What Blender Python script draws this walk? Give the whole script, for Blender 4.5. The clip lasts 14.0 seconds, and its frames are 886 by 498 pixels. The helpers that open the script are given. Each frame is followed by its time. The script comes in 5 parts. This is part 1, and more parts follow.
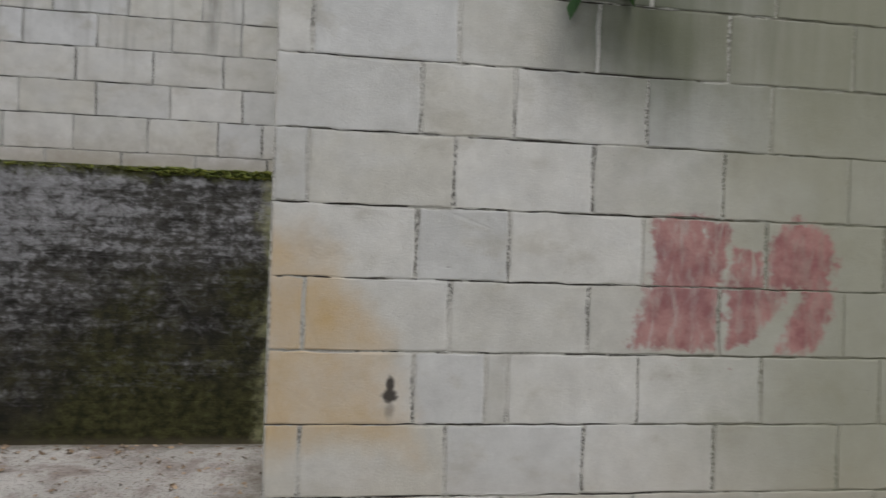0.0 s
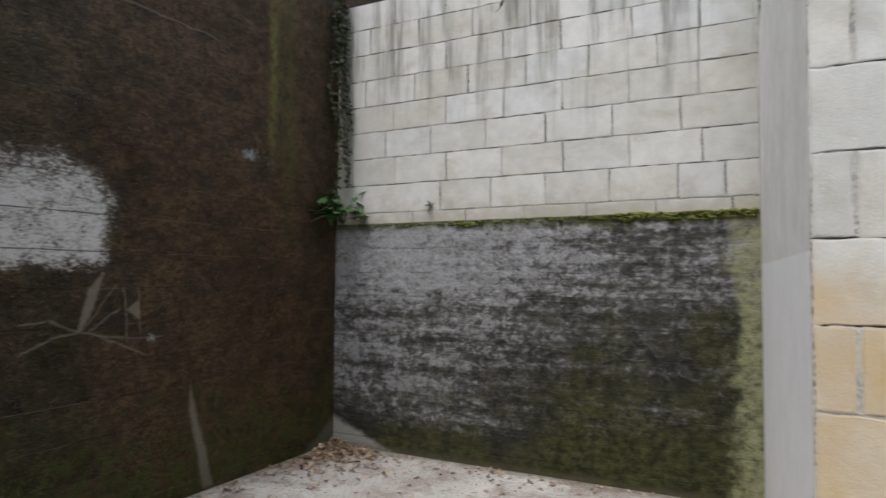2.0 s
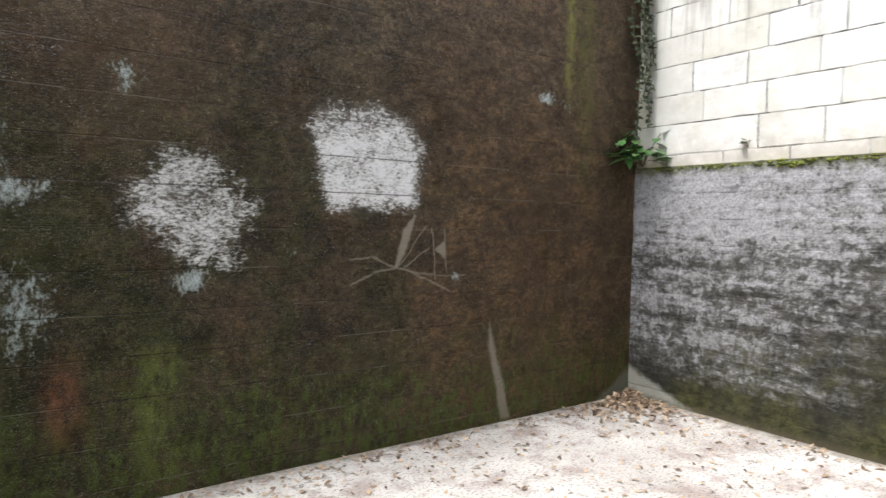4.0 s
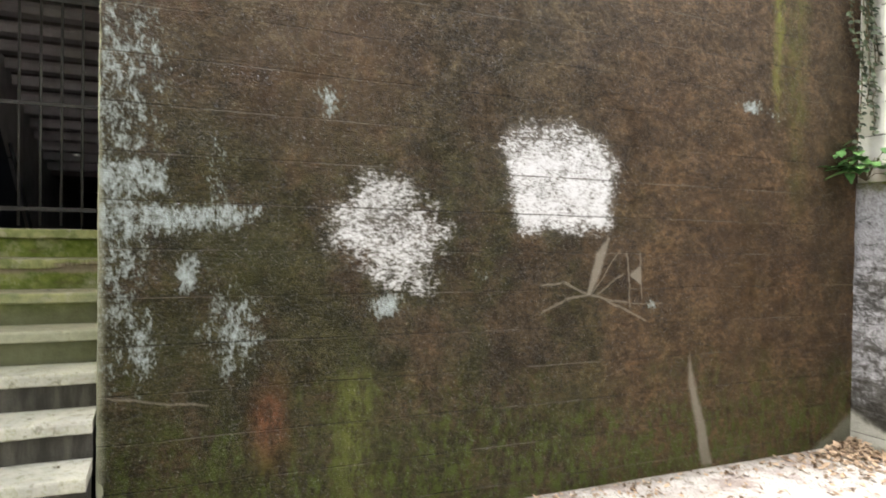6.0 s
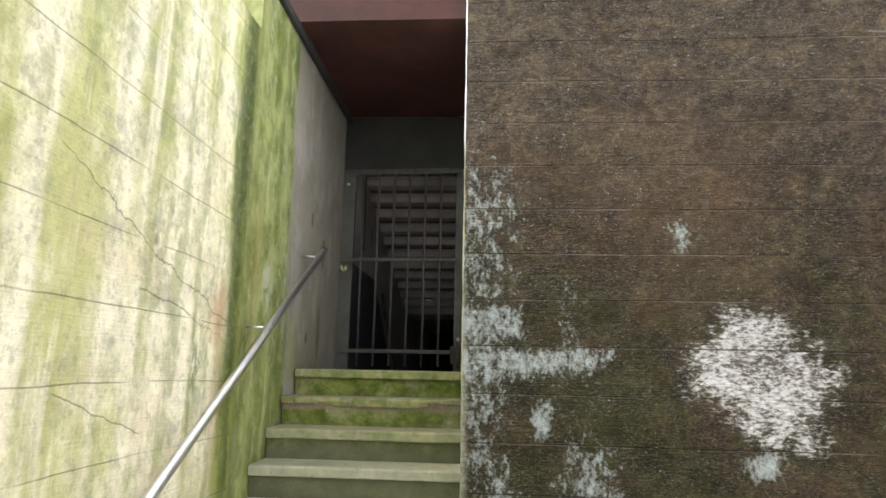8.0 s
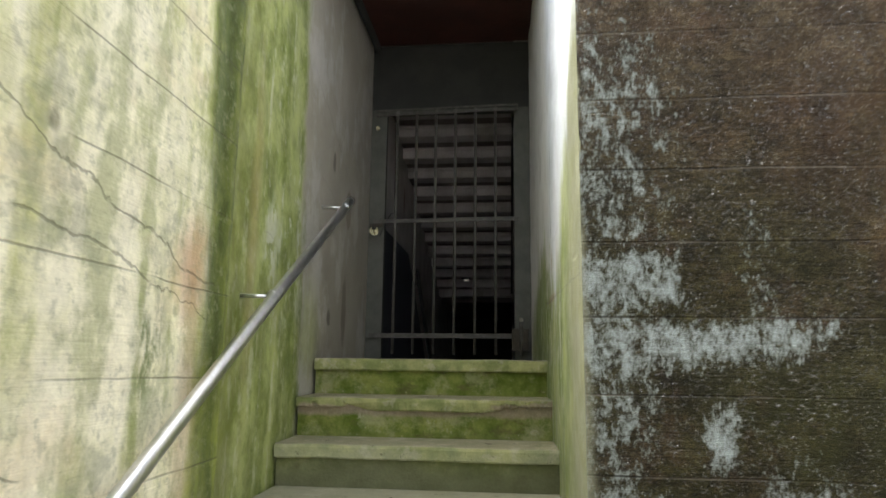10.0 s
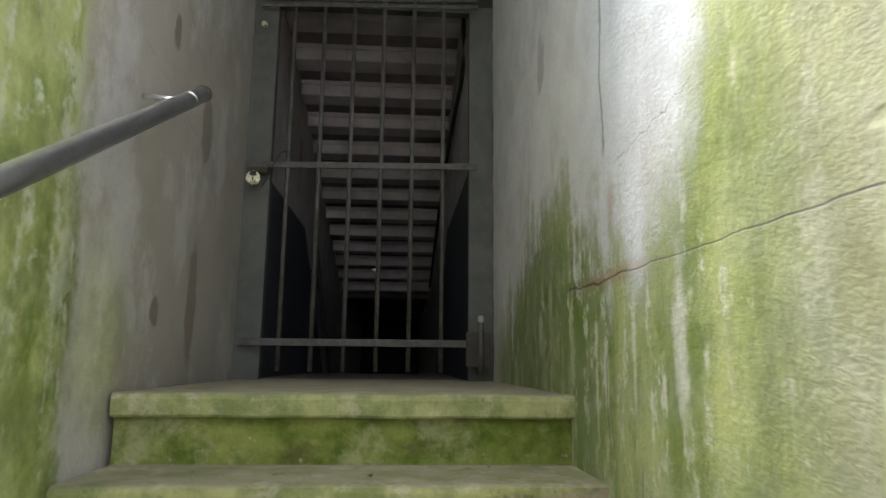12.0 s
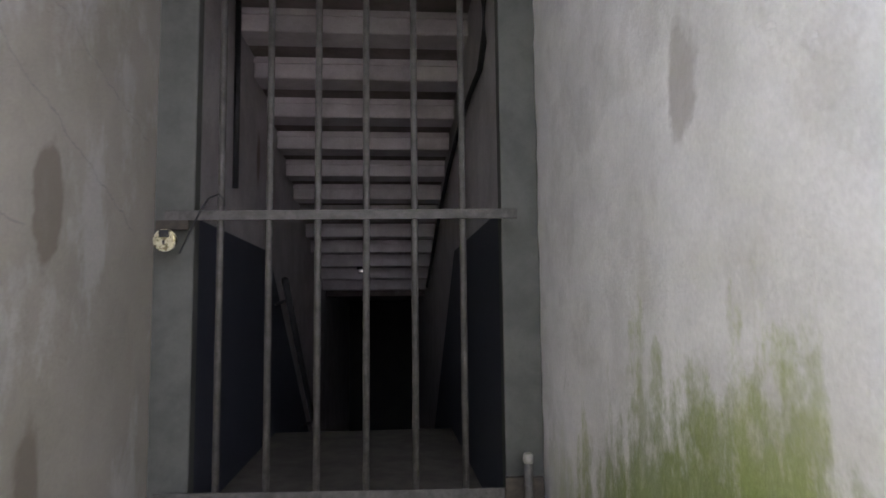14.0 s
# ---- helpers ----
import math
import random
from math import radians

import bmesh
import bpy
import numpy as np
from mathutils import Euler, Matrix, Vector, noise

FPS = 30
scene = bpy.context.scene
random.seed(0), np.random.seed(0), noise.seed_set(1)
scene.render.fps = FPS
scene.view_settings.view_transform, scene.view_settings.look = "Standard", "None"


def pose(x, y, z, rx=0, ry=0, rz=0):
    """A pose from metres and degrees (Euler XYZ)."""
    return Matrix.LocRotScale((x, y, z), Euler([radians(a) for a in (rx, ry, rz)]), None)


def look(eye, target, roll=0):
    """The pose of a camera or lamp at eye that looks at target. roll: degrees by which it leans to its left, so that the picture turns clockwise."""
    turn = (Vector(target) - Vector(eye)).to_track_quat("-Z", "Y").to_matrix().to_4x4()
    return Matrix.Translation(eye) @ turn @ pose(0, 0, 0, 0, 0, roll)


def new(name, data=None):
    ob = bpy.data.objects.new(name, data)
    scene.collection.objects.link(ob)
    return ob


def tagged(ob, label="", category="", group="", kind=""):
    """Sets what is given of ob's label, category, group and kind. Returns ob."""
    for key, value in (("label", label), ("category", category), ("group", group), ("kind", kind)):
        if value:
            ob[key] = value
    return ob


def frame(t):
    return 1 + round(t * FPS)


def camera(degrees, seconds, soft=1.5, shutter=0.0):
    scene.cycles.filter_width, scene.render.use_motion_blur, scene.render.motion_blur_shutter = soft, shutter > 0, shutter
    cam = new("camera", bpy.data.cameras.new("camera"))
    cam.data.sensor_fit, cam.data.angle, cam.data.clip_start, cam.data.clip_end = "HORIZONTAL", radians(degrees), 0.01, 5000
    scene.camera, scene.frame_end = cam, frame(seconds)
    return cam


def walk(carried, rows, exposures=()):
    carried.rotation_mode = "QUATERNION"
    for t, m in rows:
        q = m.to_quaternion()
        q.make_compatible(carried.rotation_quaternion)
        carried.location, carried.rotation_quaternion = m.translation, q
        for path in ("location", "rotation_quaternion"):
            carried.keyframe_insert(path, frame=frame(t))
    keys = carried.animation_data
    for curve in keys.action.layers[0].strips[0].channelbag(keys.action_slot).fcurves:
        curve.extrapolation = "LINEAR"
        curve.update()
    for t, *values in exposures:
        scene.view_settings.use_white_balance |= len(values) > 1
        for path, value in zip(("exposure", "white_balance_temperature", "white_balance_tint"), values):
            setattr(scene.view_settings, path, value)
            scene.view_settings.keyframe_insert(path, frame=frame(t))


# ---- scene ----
cam = camera(68.8, 14.0, soft=1.5, shutter=0.3)
# seconds, eye, target, lean
PATH = [
    (0, (0.598, -0.199, 1.474), (2.581, -0.459, 1.454), 2.1),
    (0.5, (0.613, -0.092, 1.481), (2.612, -0.051, 1.481), 1.3),
    (1, (0.628, 0.026, 1.478), (2.61, 0.289, 1.509), 0.6),
    (1.5, (0.639, 0.118, 1.487), (2.552, 0.698, 1.551), -0.0),
    (2, (0.651, 0.165, 1.481), (2.418, 1.097, 1.562), 0.3),
    (2.5, (0.697, 0.181, 1.483), (2.293, 1.384, 1.554), 1.1),
    (3, (0.742, 0.18, 1.473), (2.206, 1.542, 1.5), 1.4),
    (3.5, (0.762, 0.183, 1.471), (2.086, 1.681, 1.429), 1.3),
    (3.7, (0.775, 0.181, 1.457), (2.033, 1.734, 1.393), 1.2),
    (5.8, (0.627, 0.519, 1.446), (1.475, 2.329, 1.37), 1.0),
    (6, (0.625, 0.527, 1.444), (1.419, 2.362, 1.424), 0.8),
    (6.5, (0.616, 0.534, 1.445), (1.242, 2.427, 1.605), 0.4),
    (7, (0.583, 0.578, 1.473), (0.901, 2.534, 1.745), 0.5),
    (7.5, (0.532, 0.632, 1.516), (0.581, 2.607, 1.826), 1.2),
    (7.7, (0.518, 0.638, 1.502), (0.467, 2.604, 1.864), 1.1),
    (9.8, (0.199, 1.676, 1.474), (-0.109, 3.614, 1.862), 1.4),
    (10, (0.158, 1.82, 1.481), (-0.045, 3.78, 1.824), 0.7),
    (10.5, (0.077, 2.226, 1.477), (-0.11, 4.193, 1.784), 0.6),
    (11, (-0.002, 2.579, 1.51), (-0.19, 4.551, 1.784), 1.1),
    (11.5, (-0.086, 2.931, 1.524), (-0.035, 4.9, 1.871), 0.4),
    (12, (-0.094, 3.276, 1.569), (0.029, 5.242, 1.914), 0.6),
    (12.5, (-0.111, 3.557, 1.67), (0.03, 5.533, 1.94), 0.6),
    (13, (-0.141, 3.787, 1.827), (0.043, 5.761, 2.09), 0.6),
    (13.5, (-0.135, 3.994, 1.953), (-0.052, 5.975, 2.214), -0.3),
    (14, (-0.132, 4.197, 2.147), (0.03, 6.182, 2.327), -0.6),
]
EXPOSURES = [(0.0, -0.15, 6300, 10), (1.0, 0.0, 6250, 10), (1.5, 0.16, 6250, 10), (2.0, 0.44, 6300, 10), (2.5, 0.88, 6300, 10), (3.0, 1.25, 6300, 10), (3.5, 1.5, 6300, 10),
             (6.0, 2.5, 6700, 10), (6.5, 2.65, 6700, 10), (7.0, 2.68, 6700, 10), (7.5, 2.62, 6700, 10), (10.0, 2.2, 6600, 7), (11.0, 2.25, 6600, 6), (12.0, 2.6, 6400, 9), (12.5, 2.82, 6250, 12), (13.2, 3.05, 6100, 16), (14.0, 3.25, 6050, 21)]
walk(cam, [(t, look(eye, to, lean)) for t, eye, to, lean in PATH], EXPOSURES)

# ---- daylight: an overcast sky with a weak, wide sun ----
SUN_EL, SUN_AZ = radians(64), radians(279)
world = bpy.data.worlds.new("overcast_sky")
scene.world = world
world.use_nodes = True
wt = world.node_tree
sky = wt.nodes.new("ShaderNodeTexSky")
sky.sky_type, sky.sun_disc, sky.sun_elevation, sky.sun_rotation = "NISHITA", False, SUN_EL, SUN_AZ
sky.air_density, sky.dust_density = 1.0, 3.0
pale = wt.nodes.new("ShaderNodeHueSaturation")
pale.inputs["Saturation"].default_value = 0.25
wt.links.new(sky.outputs[0], pale.inputs["Color"])
wt.links.new(pale.outputs[0], wt.nodes["Background"].inputs[0])
wt.nodes["Background"].inputs[1].default_value = 0.15
sun = new("sun", bpy.data.lights.new("sun", "SUN"))
sun.data.energy, sun.data.angle, sun.data.color = 1.5, radians(16), (1.0, 0.96, 0.9)
sun.matrix_world = look((0, 0, 20), (20 * math.sin(SUN_AZ + math.pi) / math.tan(SUN_EL), 20 * math.cos(SUN_AZ + math.pi) / math.tan(SUN_EL), 0))


# ---- materials ----
class Nodes:
    """A material's node tree, with short calls for the usual nodes."""

    def __init__(self, name):
        self.m = bpy.data.materials.new(name)
        self.m.use_nodes = True
        self.t = self.m.node_tree
        self.b = self.t.nodes["Principled BSDF"]
        self.p = self.t.nodes.new("ShaderNodeNewGeometry").outputs["Position"]
        xyz = self.t.nodes.new("ShaderNodeSeparateXYZ")
        self.t.links.new(self.p, xyz.inputs[0])
        self.x, self.y, self.z = xyz.outputs

    def put(self, socket, v):
        if isinstance(v, bpy.types.NodeSocket):
            self.t.links.new(v, socket)
        elif isinstance(v, (tuple, list)) and socket.type == "RGBA":
            socket.default_value = (*v[:3], 1)
        else:
            socket.default_value = v

    def f(self, op, a, b=0.0, c=0.0, clamp=False):
        n = self.t.nodes.new("ShaderNodeMath")
        n.operation, n.use_clamp = op, clamp
        for i, v in enumerate((a, b, c)):
            self.put(n.inputs[i], v)
        return n.outputs[0]

    def step(self, v, lo, hi):
        n = self.t.nodes.new("ShaderNodeMapRange")
        n.interpolation_type = "SMOOTHSTEP"
        for i, k in enumerate((v, lo, hi)):
            self.put(n.inputs[i], k)
        return n.outputs[0]

    def place(self, sx=1.0, sy=1.0, sz=1.0):
        n = self.t.nodes.new("ShaderNodeVectorMath")
        n.operation = "MULTIPLY"
        self.put(n.inputs[0], self.p)
        n.inputs[1].default_value = (sx, sy, sz)
        return n.outputs[0]

    def noise(self, scale, detail=4.0, rough=0.55, vec=None, twist=0.0):
        n = self.t.nodes.new("ShaderNodeTexNoise")
        self.put(n.inputs["Vector"], vec or self.p)
        for k, v in (("Scale", scale), ("Detail", detail), ("Roughness", rough), ("Distortion", twist)):
            n.inputs[k].default_value = v
        return n.outputs["Fac"]

    def runs(self, wide, long, blot=6.0, share=0.45):
        """Rain runs: upright streaks broken up by blotches."""
        a = self.noise(1.0, 2.5, 0.45, self.place(wide, wide, long), 0.5)
        b = self.noise(blot, 8, 0.72, self.place(1, 1, 0.7))
        return self.f("ADD", self.f("MULTIPLY", a, 1.0 - share), self.f("MULTIPLY", b, share))

    def cells(self, scale, vec=None, edge=False):
        n = self.t.nodes.new("ShaderNodeTexVoronoi")
        n.feature = "DISTANCE_TO_EDGE" if edge else "F1"
        self.put(n.inputs["Vector"], vec or self.p)
        n.inputs["Scale"].default_value = scale
        return n.outputs["Distance"]

    def mix(self, fac, a, b):
        n = self.t.nodes.new("ShaderNodeMix")
        n.data_type = "RGBA"
        self.put(n.inputs["Factor"], fac)
        self.put(n.inputs[6], a)
        self.put(n.inputs[7], b)
        return n.outputs[2]

    def shade(self, col, k):
        n = self.t.nodes.new("ShaderNodeMix")
        n.data_type, n.blend_type = "RGBA", "MULTIPLY"
        n.inputs["Factor"].default_value = 1
        self.put(n.inputs[6], col)
        c = self.t.nodes.new("ShaderNodeCombineColor")
        for i in range(3):
            self.put(c.inputs[i], k)
        self.t.links.new(c.outputs[0], n.inputs[7])
        return n.outputs[2]

    def tone(self):
        return self.t.nodes.new("ShaderNodeObjectInfo").outputs["Random"]

    def island(self):
        return self.t.nodes.new("ShaderNodeNewGeometry").outputs["Random Per Island"]

    def spot(self, u, v, cu, cv, ru, rv, soft=0.35, rag=0.0, rag_scale=14.0):
        """1 inside an ellipse on a wall, ragged by noise."""
        a = self.f("POWER", self.f("ABSOLUTE", self.f("DIVIDE", self.f("SUBTRACT", u, cu), ru)), 2.0)
        b = self.f("POWER", self.f("ABSOLUTE", self.f("DIVIDE", self.f("SUBTRACT", v, cv), rv)), 2.0)
        d = self.f("SQRT", self.f("ADD", a, b))
        if rag:
            d = self.f("ADD", d, self.f("MULTIPLY", self.f("SUBTRACT", self.noise(rag_scale, 5), 0.5), rag))
        return self.step(d, 1.0 + soft * 0.3, 1.0 - soft)

    def shape(self, u, v, pts, soft=0.02, rag=0.1, rag_scale=12.0):
        """1 inside a convex outline (anticlockwise), ragged by noise."""
        d = None
        for (x0, y0), (x1, y1) in zip(pts, pts[1:] + pts[:1]):
            L = math.hypot(x1 - x0, y1 - y0)
            nx, ny = (y1 - y0) / L, -(x1 - x0) / L
            e = self.f("MULTIPLY_ADD", u, nx, self.f("MULTIPLY_ADD", v, ny, -(nx * x0 + ny * y0)))
            d = e if d is None else self.f("MAXIMUM", d, e)
        if rag:
            d = self.f("ADD", d, self.f("MULTIPLY", self.f("SUBTRACT", self.noise(rag_scale, 6, 0.65), 0.5), rag))
        return self.step(d, soft, -soft)

    def inside(self, u, v, pts):
        """Metres inside a convex outline (anticlockwise), negative outside."""
        d = None
        for (x0, y0), (x1, y1) in zip(pts, pts[1:] + pts[:1]):
            L = math.hypot(x1 - x0, y1 - y0)
            nx, ny = (y1 - y0) / L, -(x1 - x0) / L
            e = self.f("MULTIPLY_ADD", u, -nx, self.f("MULTIPLY_ADD", v, -ny, nx * x0 + ny * y0))
            d = e if d is None else self.f("MINIMUM", d, e)
        return d

    def line(self, u, v, u0, v0, u1, v1, w=0.004, wob=0.02):
        """1 along a straight crack or scratch."""
        L = math.hypot(u1 - u0, v1 - v0)
        du, dv = (u1 - u0) / L, (v1 - v0) / L
        pu, pv = self.f("SUBTRACT", u, u0), self.f("SUBTRACT", v, v0)
        along = self.f("MULTIPLY_ADD", pu, du, self.f("MULTIPLY", pv, dv))
        off = self.f("MULTIPLY_ADD", pu, -dv, self.f("MULTIPLY", pv, du))
        off = self.f("ABSOLUTE", self.f("MULTIPLY_ADD", self.f("SUBTRACT", self.noise(7, 5, 0.6), 0.5), wob * 2, off))
        ends = self.f("MULTIPLY", self.step(along, -0.02, 0.02), self.step(along, L + 0.02, L - 0.02))
        return self.f("MULTIPLY", self.step(off, w, w * 0.3), ends)

    def every(self, v, pitch, w, shift=0.0, wob=0.0):
        """1 on thin lines at an even pitch: the joints between shuttering boards."""
        if wob:
            v = self.f("MULTIPLY_ADD", self.f("SUBTRACT", self.noise(1.5, 3), 0.5), wob, v)
        r = self.f("PINGPONG", self.f("ADD", v, shift), pitch / 2)
        return self.step(r, w, w * 0.3)

    def bump(self, h, strength=0.5, dist=0.01):
        n = self.t.nodes.new("ShaderNodeBump")
        n.inputs["Strength"].default_value, n.inputs["Distance"].default_value = strength, dist
        self.put(n.inputs["Height"], h)
        self.t.links.new(n.outputs[0], self.b.inputs["Normal"])

    def done(self, col, rough=0.85, metal=0.0, spec=0.35):
        self.put(self.b.inputs["Base Color"], col)
        self.put(self.b.inputs["Roughness"], rough)
        self.put(self.b.inputs["Metallic"], metal)
        self.b.inputs["Specular IOR Level"].default_value = spec
        return self.m


def add(n, *vs):
    out = vs[0]
    for v in vs[1:]:
        out = n.f("ADD", out, v)
    return out


def block_material(name, near):
    """Grey-beige concrete block: pitted, mottled, streaked by rain."""
    n = Nodes(name)
    r = n.tone()
    big, mid, fine = n.noise(1.6, 3), n.noise(9, 6, 0.65), n.noise(140, 3, 0.7)
    col = n.mix(n.step(r, 0.0, 1.0), (0.50, 0.49, 0.455), (0.60, 0.59, 0.565))
    col = n.mix(n.f("MULTIPLY", n.step(n.f("FRACT", n.f("MULTIPLY", r, 7.3)), 0.72, 0.8), 0.3), col, (0.47, 0.45, 0.38))
    col = n.mix(n.f("MULTIPLY", n.step(n.f("FRACT", n.f("MULTIPLY", r, 13.7)), 0.72, 0.78), 0.4), col, (0.56, 0.575, 0.605))
    blotch = n.noise(4.2, 6, 0.62, n.place(1, 0.8, 1.2))
    col = n.mix(n.f("MULTIPLY", n.step(blotch, 0.48, 0.68), 0.45), col, (0.60, 0.60, 0.595))
    col = n.mix(n.f("MULTIPLY", n.step(blotch, 0.47, 0.32), 0.45), col, (0.40, 0.375, 0.315))
    col = n.shade(col, n.f("MULTIPLY_ADD", mid, 0.5, 0.74))
    col = n.shade(col, n.f("MULTIPLY_ADD", fine, 0.22, 0.89))
    streak = n.noise(1.0, 5, 0.6, n.place(9, 9, 0.7))
    if near:
        stain = n.f("MULTIPLY", n.shape(n.y, n.z, [(-3.2, 2.0), (-1.3, 1.95), (-0.95, 2.2), (-0.95, 3.4), (-3.2, 3.4)], 0.3, 0.4, 3), n.f("MULTIPLY_ADD", streak, 1.1, 0.22))
        col = n.mix(n.f("MULTIPLY", stain, 0.92), col, (0.12, 0.125, 0.09))
        under = n.spot(n.y, n.z, -1.25, 2.25, 0.36, 0.35, 1.0, 0.4, 4)
        col = n.mix(n.f("MULTIPLY", under, 0.62), col, (0.07, 0.085, 0.04))
        # olive tint over the full height: weaker light towards -y put into the colour
        algae = n.step(n.f("MULTIPLY_ADD", big, 0.7, n.y), -0.75, -1.7)
        col = n.mix(n.f("MULTIPLY", algae, 0.72), col, (0.25, 0.25, 0.18))
        rust = n.shape(n.y, n.z, [(-0.38, 0.75), (0.2, 0.75), (0.2, 1.5), (-0.02, 1.5), (-0.30, 1.12)], 0.1, 0.3, 4)
        col = n.mix(n.f("MULTIPLY", rust, n.f("MULTIPLY_ADD", n.noise(3.5, 6, 0.7), 1.2, 0.02)), col, (0.52, 0.36, 0.17))
        low = n.step(n.f("MULTIPLY_ADD", big, 0.5, n.z), 1.1, 0.55)
        col = n.mix(n.f("MULTIPLY", low, 0.35), col, (0.45, 0.37, 0.28))
        splash = n.f("MAXIMUM", n.spot(n.y, n.z, -0.325, 0.935, 0.03, 0.028, 0.4, 1.0, 50), n.spot(n.y, n.z, -0.326, 0.97, 0.016, 0.04, 0.4, 0.8, 50))
        splash = n.f("MAXIMUM", splash, n.f("MULTIPLY", n.spot(n.y, n.z, -0.326, 0.885, 0.02, 0.04, 0.8, 1.2, 40), 0.45))
        col = n.mix(n.f("MULTIPLY", splash, 0.93), col, (0.035, 0.03, 0.028))
        brush = n.noise(1.0, 6, 0.72, n.place(1, 24, 7), 0.6)
        red = None
        for outline, least in (([(-1.27, 1.42), (-1.53, 1.43), (-1.54, 1.27), (-1.25, 1.26)], 0.85), ([(-1.88, 1.41), (-1.97, 1.41), (-2.00, 1.27), (-1.87, 1.27)], 0.88), ([(-1.59, 1.40), (-1.73, 1.40), (-1.75, 1.28), (-1.57, 1.28)], 0.6), ([(-1.27, 1.59), (-1.45, 1.61), (-1.56, 1.35), (-1.27, 1.34)], 0.80), ([(-1.24, 1.34), (-1.55, 1.35), (-1.53, 1.11), (-1.19, 1.12)], 0.82), ([(-1.45, 1.59), (-1.57, 1.60), (-1.56, 1.45), (-1.52, 1.35)], 0.66), ([(-1.59, 1.49), (-1.69, 1.48), (-1.73, 1.35), (-1.56, 1.35)], 0.40),
                               ([(-1.74, 1.53), (-1.82, 1.61), (-1.97, 1.57), (-2.01, 1.44), (-1.95, 1.36), (-1.72, 1.35)], 0.92), ([(-1.56, 1.34), (-1.82, 1.34), (-1.68, 1.15), (-1.57, 1.11)], 0.82), ([(-1.89, 1.35), (-2.00, 1.35), (-1.94, 1.11), (-1.77, 1.11)], 0.86)):
            daub = n.f("MULTIPLY", n.shape(n.y, n.z, outline, 0.016, 0.13, 22), n.f("MULTIPLY_ADD", n.step(brush, 0.36, 0.56), 1.25 - least, least - 0.25))
            red = daub if red is None else n.f("MAXIMUM", red, daub)
        drips = n.f("MULTIPLY", n.shape(n.y, n.z, [(-1.95, 1.02), (-1.3, 1.02), (-1.3, 1.14), (-1.95, 1.14)], 0.03, 0.1, 9), n.step(n.noise(30, 4, 0.7), 0.62, 0.68))
        red = n.f("MAXIMUM", red, n.f("MULTIPLY", drips, 0.5))
        col = n.mix(n.f("MULTIPLY", red, 0.86), col, n.mix(n.step(n.noise(9, 6, 0.72), 0.35, 0.65), (0.24, 0.075, 0.085), (0.40, 0.19, 0.18)))
    else:
        down = n.f("MULTIPLY", n.step(streak, 0.46, 0.7), n.step(n.f("MULTIPLY_ADD", big, 0.9, n.z), 2.9, 3.9))
        col = n.mix(n.f("MULTIPLY", down, 0.75), col, (0.13, 0.12, 0.10))
        side = n.step(n.f("MULTIPLY_ADD", big, 0.5, n.y), 0.95, 0.4)
        col = n.mix(n.f("MULTIPLY", side, 0.45), col, (0.21, 0.21, 0.16))
        foot = n.f("MULTIPLY", n.step(n.f("MULTIPLY_ADD", mid, 0.35, n.z), 2.35, 2.05), 0.5)
        col = n.mix(foot, col, (0.30, 0.25, 0.19))
        corner = n.step(n.f("MULTIPLY_ADD", mid, 0.5, n.y), 3.6, 4.0)
        col = n.mix(n.f("MULTIPLY", corner, 0.6), col, (0.16, 0.17, 0.10))
    dash = n.f("MULTIPLY", n.step(n.noise(1.0, 3, 0.6, n.place(1, 30, 120)), 0.66, 0.72), n.step(n.noise(5, 3), 0.48, 0.62))
    pits = n.f("MAXIMUM", dash, n.step(n.cells(55), 0.16, 0.02))
    pits = n.f("MULTIPLY", pits, n.step(n.noise(12, 3), 0.5, 0.68))
    col = n.mix(n.f("MULTIPLY", pits, 0.6), col, (0.12, 0.11, 0.10))
    n.bump(add(n, n.f("MULTIPLY", mid, 0.5), n.f("MULTIPLY", fine, 0.4), n.f("MULTIPLY", pits, -0.8)), 0.55, 0.006)
    return n.done(col, 0.93, 0, 0.2)


def mortar_material(name, pitch, shift):
    """Grey mortar, cracked open along the bed joints and pitted in the upright ones."""
    n = Nodes(name)
    bed = n.every(n.z, pitch, 0.014, shift)
    wide = n.f("MULTIPLY_ADD", n.noise(9, 5, 0.7), 0.0095, -0.0014)
    bedline = n.f("PINGPONG", n.f("MULTIPLY_ADD", n.f("SUBTRACT", n.noise(5, 5, 0.65), 0.5), 0.014, n.f("ADD", n.z, shift)), pitch / 2)
    crack = n.f("MULTIPLY", n.step(n.f("SUBTRACT", bedline, wide), 0.0015, -0.0015), n.step(n.noise(3.4, 6, 0.7), 0.42, 0.5))
    pit = n.f("MULTIPLY", n.f("MULTIPLY", n.f("SUBTRACT", 1.0, bed), 0.75), n.f("MULTIPLY", n.step(n.noise(80, 5, 0.75), 0.46, 0.54), n.step(n.noise(2.4, 3), 0.43, 0.57)))
    a = n.f("SUBTRACT", 1.0, n.f("MAXIMUM", crack, pit))
    col = n.mix(a, (0.045, 0.04, 0.035), n.mix(n.noise(9, 5), (0.46, 0.45, 0.415), (0.60, 0.59, 0.56)))
    col = n.shade(col, n.f("MULTIPLY_ADD", n.noise(150, 2), 0.5, 0.75))
    if name == "mortar_back":
        col = n.shade(col, n.f("MULTIPLY_ADD", n.noise(3.0, 4), 0.8, 0.32))
    else:
        # same olive darkening towards -y as on the blocks, painted in for weaker light
        algae = n.step(n.f("MULTIPLY_ADD", n.noise(1.6, 3), 0.7, n.y), -0.75, -1.7)
        col = n.mix(n.f("MULTIPLY", algae, 0.72), col, (0.25, 0.25, 0.18))
    n.bump(n.noise(60, 5, 0.7), 0.9, 0.01)
    return n.done(col, 0.95, 0, 0.2)


